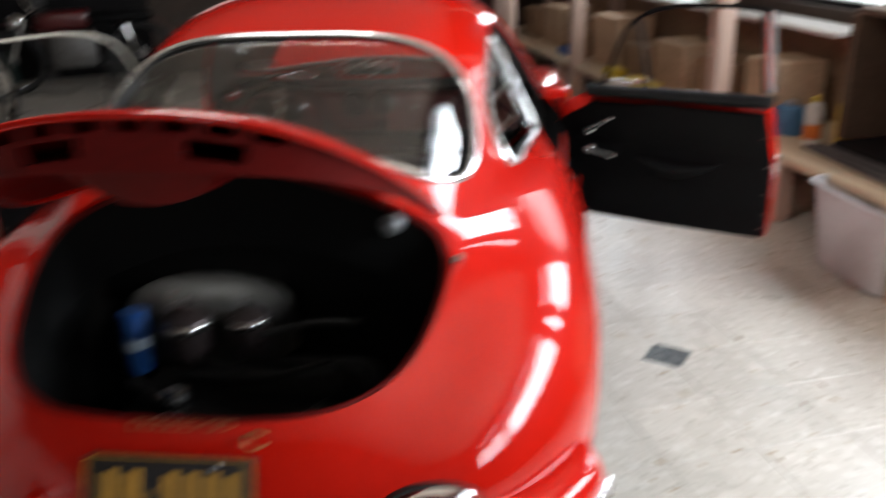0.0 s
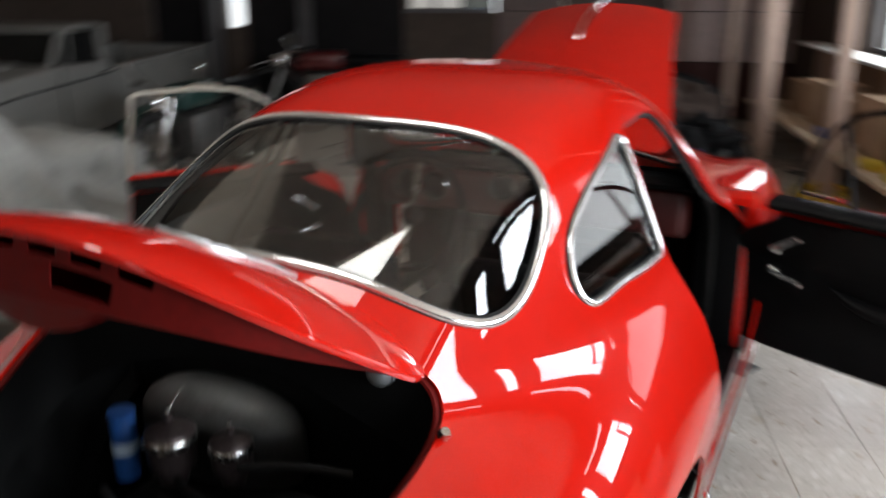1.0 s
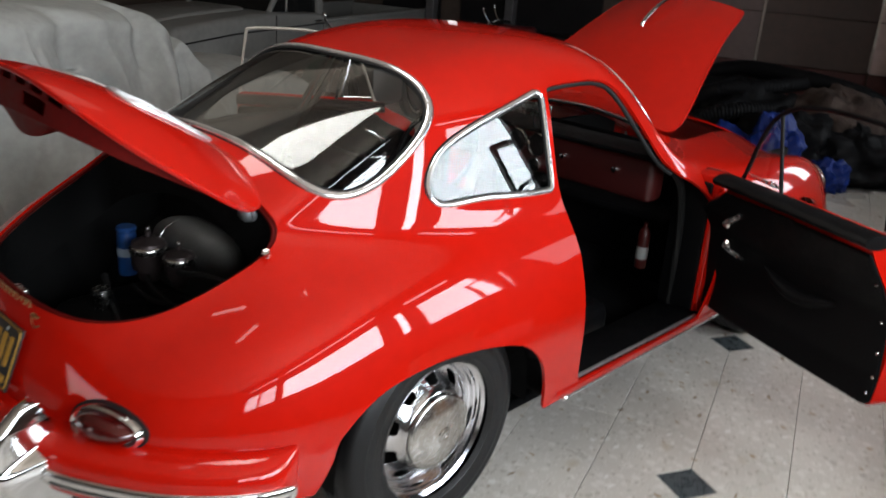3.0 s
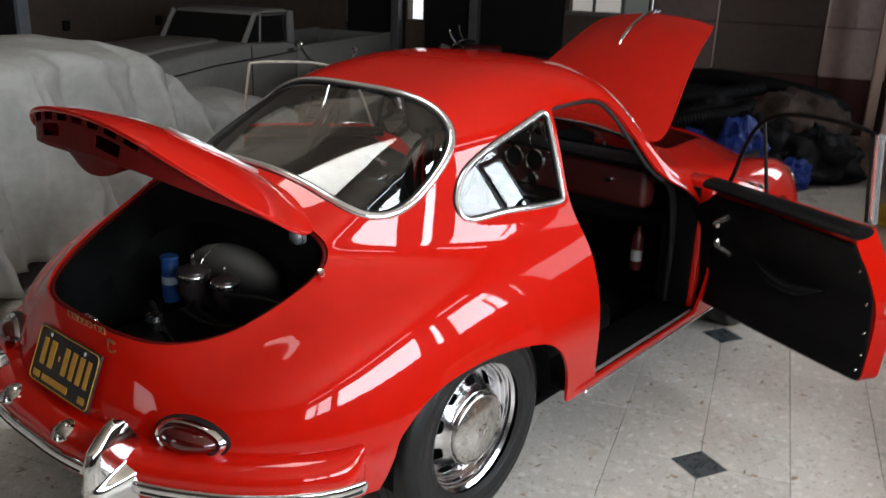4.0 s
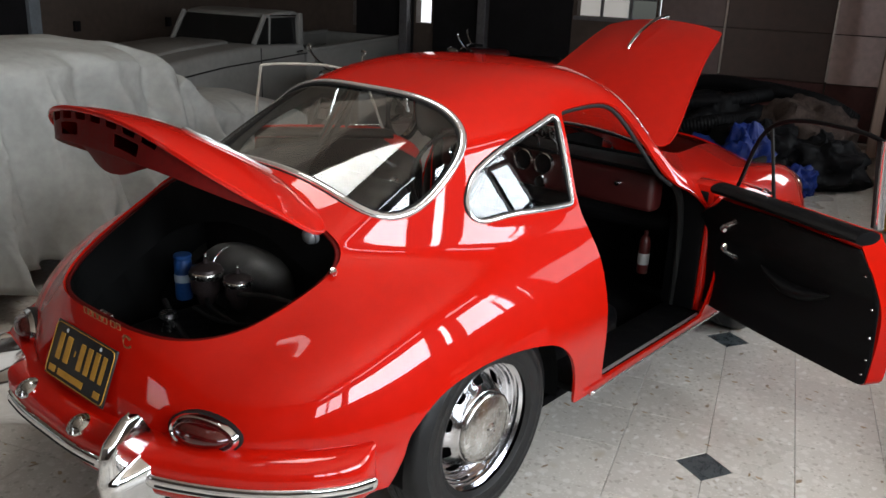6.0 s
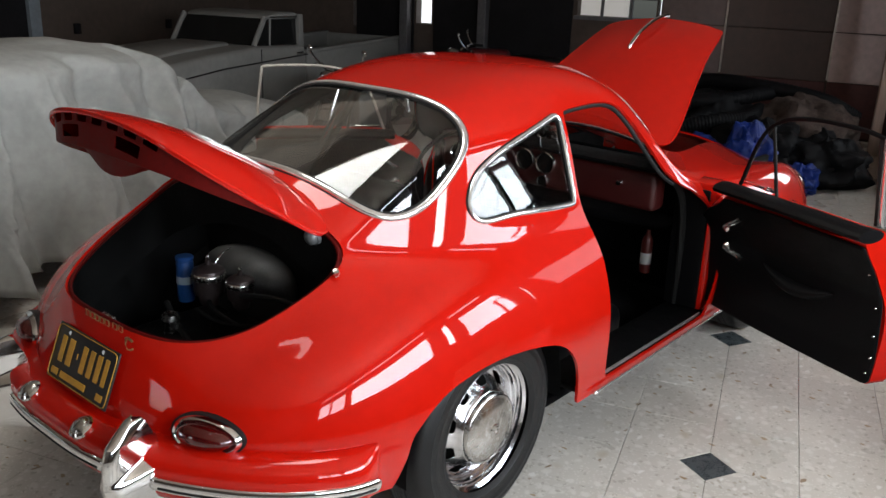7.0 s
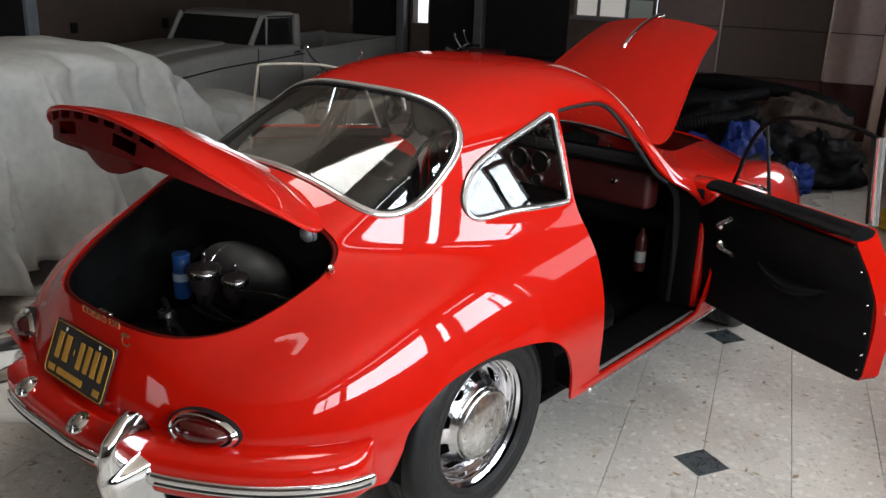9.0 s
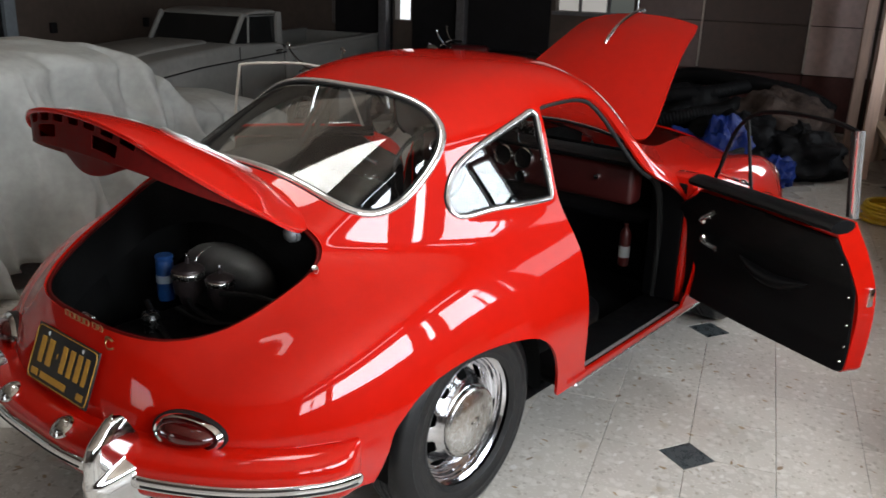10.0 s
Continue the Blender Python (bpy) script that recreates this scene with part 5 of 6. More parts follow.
for a0, a1, b0, b1 in LIGHTS_A:
    lamp = bpy.data.lights.new("roof_light", "AREA")
    lamp.shape, lamp.size, lamp.size_y, lamp.energy, lamp.color = "RECTANGLE", a1 - a0, b1 - b0, (8.5 if a0 > -.5 else 3.5) * math.pi * (a1 - a0) * (b1 - b0), (1.0, .98, .92)
    new("roof_light", lamp).matrix_world = TURNED @ Matrix.Translation(((a0 + a1) / 2, (b0 + b1) / 2, CZ + .10))
    setting("skylight_frame", boxes((a0, a1, b0, b0 + .02, CZ + .04, CZ + .08), (a0, a1, b1 - .02, b1, CZ + .04, CZ + .08), (a0, a0 + .02, b0 + .02, b1 - .02, CZ + .04, CZ + .08), (a1 - .02, a1, b0 + .02, b1 - .02, CZ + .04, CZ + .08)), WHITE, "white frame of a bright roof light", "skylight")

# Added out of view: glowing tan sheets that brighten the rear window's reflection.
GLOW_TAN = noisy(material("glowing_tan_sheet", (.50, .43, .35), .6), 1.2, .12)
tn = GLOW_TAN.node_tree.nodes["Principled BSDF"]
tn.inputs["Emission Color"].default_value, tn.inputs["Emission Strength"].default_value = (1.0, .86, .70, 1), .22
glow_panel = thing("glow_ceiling", "unseen tan ceiling sheets, added with a glow for the rear glass", "roof light", m=TURNED, kind="structure")
for k in range(2):
    for q in range(2):
        piece("glow_panel", rbox(.95 + .82 * k, 1.75 + .82 * k, 1.37 + 1.2 * q, 2.53 + 1.2 * q, CZ - .016, CZ - .004, .003, 1), GLOW_TAN, glow_panel, smooth=False)

# front wall: panels, wainscot, posts, dark doorway
fw = thing("panel_wall", "brown-grey wall panels over a maroon wainscot", "wall panelling", m=TURNED, kind="structure")
for b0, b1 in ((-1.77, -.71), (-.70, -.03), (-2.40, -1.78), (-3.0, -2.42)):
    for z0, z1 in ((.585, 1.075), (1.085, 1.75), (1.76, 2.6)):
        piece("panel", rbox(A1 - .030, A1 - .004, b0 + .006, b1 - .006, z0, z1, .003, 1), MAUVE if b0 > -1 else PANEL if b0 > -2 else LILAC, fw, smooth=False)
    piece("wainscot_board", rbox(A1 - .034, A1 - .004, b0 + .004, b1 - .004, .02, .577, .004, 1), WAINSCOT, fw, "maroon lower board", smooth=False)
for b in (-1.775, -.705):
    piece("edge_strip", rbox(A1 - .042, A1 - .006, b - .010, b + .010, .60, 2.6, .003, 1), BRIGHT, fw, "bright metal edge strip", smooth=False)
for b in (1.98, 2.96):
    o = piece("steel_post", rbox(A1 - .16, A1 - .02, b - .05, b + .05, 0, CZ, .006, 1), STEEL, None, m=TURNED, smooth=False)
    tagged(o, "dark grey steel post against the front wall", "post", "steel posts")
# The doorway's darkness is put in as a flat black board.
setting("door_1", boxes((A1 - .03, A1 - .004, .95, 1.92, 0, 2.3)), DARK, "black board standing in for the dark doorway", "door")
setting("door_2", boxes((A1 - .03, A1 - .004, 2.03, 2.62, 0, 2.3)), DARK, "black door leaf beside a narrow bright pane", "door")
setting("door_3", boxes((A1 - .03, A1 - .004, 2.88, 2.90, 0, 2.3), (A1 - .03, A1 - .004, 3.02, 3.64, 0, 2.3)), DARK, "dark door leaf beside a bright gap", "door")
setting("window_9", boxes((A1 - .05, A1 - .01, -.0, .93, 1.06, 1.10), (A1 - .05, A1 - .01, .28, .31, 1.10, 2.2), (A1 - .05, A1 - .01, .60, .63, 1.10, 2.2), (A1 - .05, A1 - .01, .03, .90, 1.30, 1.33)), STEEL, "barred window with grey frame", "window")

# left wall: outlets, a pale door edge
for a, z in ((4.45, .86), (5.84, .84)):
    o = piece("outlet_box", rbox(a - .035, a + .035, B1 - .04, B1, z - .05, z + .05, .006), DARK, None, m=TURNED)
    tagged(o, "small dark outlet box on the brown wall", "outlet box", "outlet boxes")
setting("trim", boxes((3.84, 3.97, B1 - .06, B1, 0, 2.3)), noisy(material("grey_blue_paint", (.16, .18, .20), .6), 5, .15), "grey-blue painted door edge", "trim")
setting("door_4", boxes((2.8, 3.83, B1 - .03, B1 - .002, 0, 2.25)), DARK, "nearly black door in the side wall", "door")

setting("baseboard", boxes((3.98, A1 - .04, B1 - .02, B1 - .002, .0, .62), (A0, 2.79, B1 - .02, B1 - .002, .0, .62)), WAINSCOT, "maroon lower band of the brown side wall", "wainscot")

# timber posts and workbench along the right wall
for a in (2.05, 4.10, 6.15):
    for da, w in ((0, .09),):
        o = piece("timber_post", rbox(a - .045, a + .045, -2.44, -2.35, 0, CZ, .004, 1), WOOD, None, m=TURNED, smooth=False)
        tagged(o, "rough pale timber post by the workbench", "post", "timber posts")
for a in (5.35, 6.75):
    o = piece("timber_post", rbox(a - .045, a + .045, -2.30, -2.21, 0, CZ, .004, 1), WOOD, None, m=TURNED, smooth=False)
    tagged(o, "rough pale timber post by the workbench", "post", "timber posts")
bench = thing("workbench", "timber bench with white sill board and low plank shelf", "workbench", m=TURNED)
piece("top_board", rbox(1.60, 6.4, -2.98, -2.74, .860, .885, .004, 1), WHITE, bench, "white painted top board", smooth=False)
piece("lower_shelf", rbox(.55, 6.4, -2.98, -2.36, .335, .375, .004, 1), PLANK, bench, "pale plank shelf", smooth=False)
for a in (.70, 1.50, 3.0, 4.6, 6.2):
    piece("leg", rbox(a - .04, a + .04, -2.50, -2.42, 0, .335, .004, 1), WOOD, bench, smooth=False)
    if a > 1.4:
        piece("back_leg", rbox(a - .04, a + .04, -2.96, -2.88, 0, .858, .004, 1), WOOD, bench, smooth=False)
piece("back_panel", rbox(.4, 6.4, -2.995, -2.985, .02, .87, .002, 1), PLY, bench, "brown plywood back", smooth=False)


# ---- things round the car ----
CLOTH = noisy(material("grey_cover_cloth", (.335, .34, .325), .9), 3, .12, bump=.12, bump_scale=30)
# The truck's white is darkened for the shade it stands in.
SHADED_WHITE = noisy(material("shaded_white_paint", (.20, .195, .185), .55, 0, .1), 2.5, .15, rough=.15)
DARKGLASS = noisy(material("dark_truck_glass", (.010, .010, .010), .15, 0, 0, .35), 4, .3)
TARP = noisy(material("blue_tarp", (.004, .022, .17), .5, 0, 0, .3), 9, .25, rough=.12)
BLACKPLASTIC = noisy(material("black_hose_plastic", (.006, .006, .007), .6, 0, 0, .12), 14, .4, rough=.15)
BROWNCLOTH = noisy(material("brown_blanket", (.065, .048, .042), .95, 0, 0, .1), 12, .4, bump=.4, bump_scale=60)
YELLOW = noisy(material("yellow_hose", (.55, .36, .02), .5), 20, .2)
TUBWHITE = noisy(material("milky_plastic", (.60, .58, .60), .45), 6, .06)


def grid_faces(n, k, closed=False):
    return [(i * k + j, i * k + (j + 1) % k, (i + 1) * k + (j + 1) % k, (i + 1) * k + j) for i in range(n - 1) for j in range(k if closed else k - 1)]


# covered car: a cloth draped over cabin and nose, hanging in folds
def drape():
    n, k = 400, 130
    rnd = random.Random(8)
    creases = [(-1.5 + 4.3 * (q + rnd.uniform(-.35, .35)) / 17, rnd.uniform(-.30, .30), rnd.uniform(.022, .050), rnd.uniform(.05, .13), rnd.uniform(.28, .62)) for q in range(17)]
    tops = curve_through([(-1.6, .55), (-1.45, .70), (-1.0, .82), (-.55, .90), (-.2, 1.05), (.3, 1.125), (1.0, 1.135), (1.42, 1.12), (1.65, 1.06), (1.82, .96), (1.97, .84), (2.12, .76), (2.4, .72), (2.7, .70), (2.95, .66), (3.12, .58), (3.26, .40)], 8)
    verts = []
    for i in range(n):
        a = -1.6 + 4.86 * i / (n - 1)
        top = float(np.interp(a, tops[:, 0], tops[:, 1]))
        end = min(1, (a + 1.6) / .25 + .3, (3.26 - a) / .25 + .3)
        half = .74 * min(1, .80 + .2 * end)
        cabin = max(0, top - .78)
        for j in range(k):
            s = -1 + 2 * j / (k - 1)
            q = abs(s)
            if q < .52:
                y, z = q / .52 * (half - .30 * cabin - .05), top - .06 * (q / .52) ** 2 - .16 * max(0, q / .52 - .8) ** 2 * 5
            else:
                d = (q - .52) / .48
                y = half - .30 * cabin * (1 - d) ** 1.5 - .05 * (1 - d) + .10 * d
                z = (top - .22) * (1 - d) ** .9 + .10 * (d > 0) - .10 * (1 - d) * (d > 0) + .06 * d
                z = max(.13 + .03 * math.sin(a * 5), z + .06 * (1 - d))
                ridge = lambda x: 1 - 2 * abs(math.sin(x)) ** .7
                fold = .130 * d ** .45 * ridge(a * 6.4 + 2.4 * noise.noise((a, d, s)) + .6 * d) + .026 * d ** .5 * ridge(a * 19 + 2.2 * noise.noise((a * 2, d * 2, s))) + noise.noise((a * 2.6 + d * .7, 3 * s, 0)) * .15 * d + .035 * d * math.sin(a * 8.5 + 3 * noise.noise((a * 1.5, 0, s)) + d) + .02 * d * abs(math.sin(a * 11 + 2.5 * d)) + noise.noise((a * 7 + d, 9 * s, 5)) * .04 * d + .025 * d * math.sin(a * 15 + 3 * d)
                y += fold
            if s < 0 and .12 < q < .80:
                c = a - 1.70 - .22 * (q - .3) - .03 * math.sin(q * 19)
                deep = math.sin((q - .12) / .68 * math.pi) ** .8
                z += deep * (.035 * math.exp(-((c + .10) / .05) ** 2) - .075 * math.exp(-(c / .032) ** 2) + .03 * math.exp(-((c - .09) / .05) ** 2))
            for a0, slant, wide, deep_, q0 in creases:
                if q > q0:
                    grow = min(1, (q - q0) / .25)
                    c = a - a0 - slant * (q - .5) - .03 * math.sin(9 * q + 7 * a0)
                    w_ = wide * (1 + 1.2 * grow)
                    dent = -deep_ * grow * math.exp(-(c / w_) ** 2) + .45 * deep_ * grow * math.exp(-((c - 2.1 * w_) / w_) ** 2)
                    y += dent
                    z += .35 * dent * (q < .62)
            z += noise.noise((a * 1.8, s * 3, 7)) * .03 + noise.noise((a * 6, s * 9, 2)) * .008
            if s > 0:
                y = min(y, .84 - .46 * min(1, max(0, (a - 2.2) / .4)))
            verts.append((a, 2.52 + math.copysign(y, s), z))
    return verts, [f[::-1] for f in grid_faces(n, k)]


cover = thing("covered_car", "car under a loose grey cloth cover hanging in folds", "covered car", m=TURNED)
piece("cloth_cover", drape(), CLOTH, cover, "grey cloth with vertical folds", sharp=180, thick=.004)
for a in (-1.0, 1.9):
    for b in (2.0, 3.05):
        piece("wheel", lathe([(.12, -.08), (.27, -.085), (.30, -.06), (.30, .06), (.27, .085), (.12, .08)], 32), RUBBER, cover, m=pose(a, b, .30))

# Black block added to fill the shaded gap below the hem.
piece("underbody", rbox(-1.45, 2.6, 1.98, 2.88, .14, .48, .06), BAY, cover, "black underbody block standing in for shade below the cover")

# old pickup truck
truck = thing("pickup_truck", "old off-white pickup truck parked in shade", "pickup truck", m=TURNED @ pose(.14, 0, 0))


def extruded(profile, b0, b1, bevel=.03, seg=3):
    """A side profile of (a, z) carried from b0 to b1, its edges rounded."""
    bm = bmesh.new()
    lo = [bm.verts.new((x, b0, z)) for x, z in profile]
    hi = [bm.verts.new((x, b1, z)) for x, z in profile]
    n = len(profile)
    bm.faces.new(lo)
    bm.faces.new(hi[::-1])
    for i in range(n):
        bm.faces.new((lo[(i + 1) % n], lo[i], hi[i], hi[(i + 1) % n]))
    bmesh.ops.recalc_face_normals(bm, faces=bm.faces)
    if bevel:
        bmesh.ops.bevel(bm, geom=bm.edges[:], offset=bevel, segments=seg, affect="EDGES", profile=.5)
    return bm


TB0, TB1 = 3.0, 4.1
piece("front_body", extruded([(2.86, .28), (2.80, .45), (2.82, .70), (2.92, .79), (3.4, .825), (4.16, .845), (4.98, .80), (5.0, .28)], TB0, TB1, .05), SHADED_WHITE, truck, "off-white hood and cab body")
piece("hood_bulge", extruded([(2.86, .70), (2.95, .81), (3.5, .855), (4.12, .872), (4.14, .80)], TB0 + .28, TB1 - .28, .04), SHADED_WHITE, truck)
piece("roof", extruded([(4.36, 1.065), (4.42, 1.10), (4.60, 1.115), (4.88, 1.11), (4.97, 1.08), (4.98, 1.05), (4.6, 1.055)], TB0 + .06, TB1 - .16, .025), SHADED_WHITE, truck, "rounded off-white roof")
for b in (TB0 + .035, TB1 - .20):
    piece("front_pillar", sweep([(4.15, b + .025, .84), (4.37, b + .045, 1.08)], ring(.022, .028, 8)), SHADED_WHITE, truck)
    piece("rear_pillar", extruded([(4.90, .79), (5.0, .79), (4.98, 1.09), (4.91, 1.09)], b, b + .05, .012, 2), SHADED_WHITE, truck)
    piece("vent_pillar", sweep([(4.42, b + .03, .83), (4.46, b + .045, 1.07)], ring(.010, .012, 8)), SHADED_WHITE, truck)
piece("windshield", ([(4.17, TB0 + .08, .85), (4.17, TB1 - .14, .85), (4.36, TB1 - .20, 1.07), (4.36, TB0 + .12, 1.07)], [(0, 3, 2, 1)]), DARKGLASS, truck, "dark curved windshield", smooth=False, thick=.006)
piece("door_glass", ([(4.20, TB0 + .065, .84), (4.92, TB0 + .065, .81), (4.92, TB0 + .085, 1.07), (4.40, TB0 + .085, 1.07)], [(0, 1, 2, 3)]), DARKGLASS, truck, "dark door window", smooth=False, thick=.006)
piece("cab_back", ([(4.97, TB0 + .06, .79), (4.97, TB1 - .06, .79), (4.97, TB1 - .08, 1.08), (4.97, TB0 + .08, 1.08)], [(0, 1, 2, 3)]), DARKGLASS, truck, smooth=False, thick=.006)
for b in (TB0 + .02, TB1 - .07):
    piece("bed_side", rbox(5.03, 7.30, b, b + .05, .30, .735, .015), SHADED_WHITE, truck, "plain off-white bed side")
    piece("bed_rail", rbox(5.02, 7.31, b - .012, b + .062, .715, .750, .010), SHADED_WHITE, truck)
piece("tailgate", rbox(7.27, 7.32, TB0 + .07, TB1 - .07, .32, .73, .012), SHADED_WHITE, truck)
piece("bed_floor", rbox(5.03, 7.28, TB0 + .05, TB1 - .05, .36, .40, .01), DARK, truck)
piece("side_trim", sweep([(2.86, TB0 - .006, .66), (3.6, TB0 - .006, .70), (4.98, TB0 - .006, .715)], ring(.006, .012, 8), False, (0, -1, 0)), DARK, truck, "dark side moulding")
piece("door_gap", sweep([(4.18, TB0 - .003, .34), (4.18, TB0 - .003, .82)], ring(.004, .004, 6), False, (0, -1, 0)), DARK, truck)
piece("door_handle", sweep([(4.76, TB0 - .02, .74), (4.88, TB0 - .02, .74)], ring(.010, .012, 8)), CHROME, truck)
for b in (TB0 + .20, TB1 - .20):
    piece("headlamp", lathe([(0, .03), (.07, .02), (.09, 0), (.10, -.03)], 28, "x"), CLEAR, truck, m=pose(2.80, b, .60, 0, 0, 180))
piece("front_bumper", rbox(2.68, 2.76, TB0 - .02, TB1 + .02, .30, .40, .03), DULL_CHROME, truck)
for a in (3.35, 6.45):
    for b in (TB0 + .13, TB1 - .13):
        piece("wheel", lathe([(.0, -.05), (.15, -.05), (.16, -.08), (.28, -.085), (.31, -.06), (.31, .06), (.28, .085), (.16, .08), (.15, .05), (0, .05)], 36), RUBBER, truck, m=pose(a, b, .31))
        piece("hub", lathe([(0, -.10), (.06, -.095), (.10, -.07), (.14, -.055)], 28), DULL_CHROME, truck, m=pose(a, b, .31, 0, 0, 0 if b < 3.5 else 180))


# motorcycles
def motorcycle(m, paint, label):
    bike = thing("motorcycle", label, "motorcycle", "motorcycles", m=m)
    for x in (0, 1.15):
        w = piece("wheel", lathe([(.24, -.04), (.27, -.045), (.295, -.03), (.30, 0), (.295, .03), (.27, .045), (.24, .04)], 40), RUBBER, bike, m=pose(x, 0, .30))
        piece("rim", lathe([(.235, -.025), (.245, 0), (.235, .025)], 40), CHROME, w)
        piece("hub", lathe([(0, -.05), (.05, -.05), (.05, .05), (0, .05)], 16), ALU, w)
    for s in (-1, 1):
        piece("fork", sweep([(0, s * .07, .30), (.16, s * .07, .68)], ring(.016, .016, 8)), CHROME, bike)
        piece("shock", sweep([(1.10, s * .10, .32), (1.02, s * .10, .58)], ring(.02, .02, 8)), CHROME, bike)
        piece("grip", sweep([(.30, s * .24, .75), (.36, s * .36, .735)], ring(.016, .016, 8)), SEAL, bike, "black rubber grip")
        piece("mirror_stem", sweep(curve_through([(.26, s * .22, .76), (.22, s * .26, .82), (.20, s * .28, .87)], 5), ring(.009, .009, 8)), CHROME, bike)
        mr = lathe([(0, .010), (.022, .008), (.028, 0), (.02, -.010), (0, -.012)], 20, "x")
        piece("mirror", mr, CHROME, bike, m=pose(.20, s * .29, .89))
    piece("handlebar", sweep(curve_through([(.36, -.36, .735), (.26, -.22, .76), (.20, -.08, .72), (.20, .08, .72), (.26, .22, .76), (.36, .36, .735)], 6), ring(.011, .011, 8)), CHROME, bike)
    piece("headlamp", lathe([(0, .05), (.05, .045), (.075, .02), (.08, -.02), (.05, -.08), (0, -.09)], 24, "x"), CHROME, bike, m=pose(.08, 0, .66, 0, 0, 180))
    bm = rbox(.25, .72, -.12, .12, .56, .74, .06, 4)
    piece("tank", bm, paint, bike)
    piece("saddle", rbox(.70, 1.28, -.12, .12, .60, .69, .035, 3), BLACK, bike)
    piece("engine_block", rbox(.35, .75, -.13, .13, .22, .54, .04, 2), ALU, bike)
    piece("frame_tube", sweep(curve_through([(.18, 0, .64), (.30, 0, .25), (.75, 0, .20), (1.15, 0, .30), (.80, 0, .58), (.2, 0, .62)], 5), ring(.018, .018, 8)), SEAL, bike)
    piece("front_mudguard", sweep([(.34 * math.cos(t) , 0, .30 + .34 * math.sin(t)) for t in np.linspace(.5, 2.8, 16)], [(-.05, 0), (0, .012), (.05, 0), (0, .006)]), paint, bike)
    piece("rear_mudguard", sweep([(1.15 + .34 * math.cos(t), 0, .30 + .34 * math.sin(t)) for t in np.linspace(.1, 2.2, 16)], [(-.05, 0), (0, .012), (.05, 0), (0, .006)]), paint, bike)
    return bike


motorcycle(TURNED @ pose(3.85, 2.15, 0, 0, 0, -12), noisy(material("green_black_paint", (.015, .05, .045), .3, 0, .5), 8, .2), "dark motorcycle with chrome mirrors beside the truck")
motorcycle(TURNED @ pose(6.62, 2.14, 0, 0, 0, -80), noisy(material("bike_red", (.09, .006, .008), .3, 0, .5), 8, .2), "red motorcycle in front of the far doors")


# heap by the front wall: hoses, blanket, bags, blue tarp
def lump(name, c, r, mat, label, category, rough=.25, seed=0, n=36, group=""):
    verts = []
    for i in range(n + 1):
        ph = math.pi * i / n
        for j in range(2 * n):
            th = math.pi * j / n
            d = Vector((math.sin(ph) * math.cos(th), math.sin(ph) * math.sin(th), math.cos(ph)))
            k = 1 + rough * noise.noise(d * 2.2 + Vector((seed, 0, 0))) + rough * .3 * (noise.noise(d * 6 + Vector((0, seed, 0)))) + rough * .25 * noise.noise(d * 15 + Vector((seed, seed, 0)))
            p = Vector((d.x * r[0] * k, d.y * r[1] * k, d.z * r[2] * k)) + Vector(c)
            verts.append((p.x, p.y, max(0.002, p.z)))
    f = grid_faces(n + 1, 2 * n, True)
    o = piece(name, (verts, [q[::-1] for q in f]), mat, None, label, TURNED, sharp=60)
    return tagged(o, label, category, group)


lump("blanket", (5.65, -1.55, .25), (.55, .50, .36), BROWNCLOTH, "crumpled brown blanket over a pile", "blanket", .3, 3)
lump("black_bag", (5.15, -1.75, .16), (.32, .34, .24), BLACKPLASTIC, "full black plastic bag on the floor", "bag", .35, 8, group="black bags")
lump("black_bag", (5.10, -1.25, .20), (.35, .38, .28), BLACKPLASTIC, "slumped black plastic bag beside a blue tarp", "bag", .35, 14, group="black bags")
lump("black_bag", (5.75, -.80, .25), (.5, .45, .36), BLACKPLASTIC, "large black plastic bag by the front wall", "bag", .3, 21, group="black bags")
lump("blue_tarp", (4.45, -1.18, .22), (.26, .22, .30), TARP, "crumpled blue plastic tarp over a bundle", "tarp", .4, 5, 44, group="blue tarps")
lump("blue_tarp", (4.40, -.80, .16), (.30, .36, .22), TARP, "crumpled blue plastic tarp spread on the floor", "tarp", .45, 11, 44, group="blue tarps")
lump("blue_tarp", (4.75, -1.58, .08), (.16, .14, .14), TARP, "corner of crumpled blue plastic tarp", "tarp", .45, 17, 32, group="blue tarps")


def ribbed(points, r, n=26):
    """A corrugated hose along a smooth line."""
    line = curve_through(points, n)
    k = 12
    verts, tan = [], np.gradient(line, axis=0)
    tan /= np.linalg.norm(tan, axis=1, keepdims=True)
    for i, p in enumerate(line):
        side = np.cross(tan[i], [0, 0, 1.0])
        side /= np.linalg.norm(side) + 1e-9
        up = np.cross(side, tan[i])
        rr = r * (1 + .10 * (i % 2))
        verts += [p + rr * (math.cos(t) * side + math.sin(t) * up) for t in np.linspace(0, 2 * math.pi, k, endpoint=False)]
    return verts, [f[::-1] for f in grid_faces(len(line), k, True)]


for pts_ in ([(6.2, -.2, .50), (6.1, -.7, .66), (5.9, -1.2, .66), (5.8, -1.7, .60), (5.9, -2.0, .45)],
             [(5.6, -.25, .30), (5.5, -.6, .52), (5.6, -1.0, .58), (5.9, -1.3, .62), (6.3, -1.6, .55)],
             [(5.2, -.35, .10), (5.05, -.55, .34), (5.1, -.85, .44), (5.35, -1.1, .46), (5.6, -1.2, .50)],
             [(6.6, -.3, .40), (6.4, -.9, .60), (6.5, -1.5, .55), (6.4, -2.0, .30)]):
    o = piece("ribbed_hose", ribbed(pts_, .060), BLACKPLASTIC, None, m=TURNED)
    tagged(o, "thick black ribbed hose lying on the heap", "hose", "ribbed hoses")
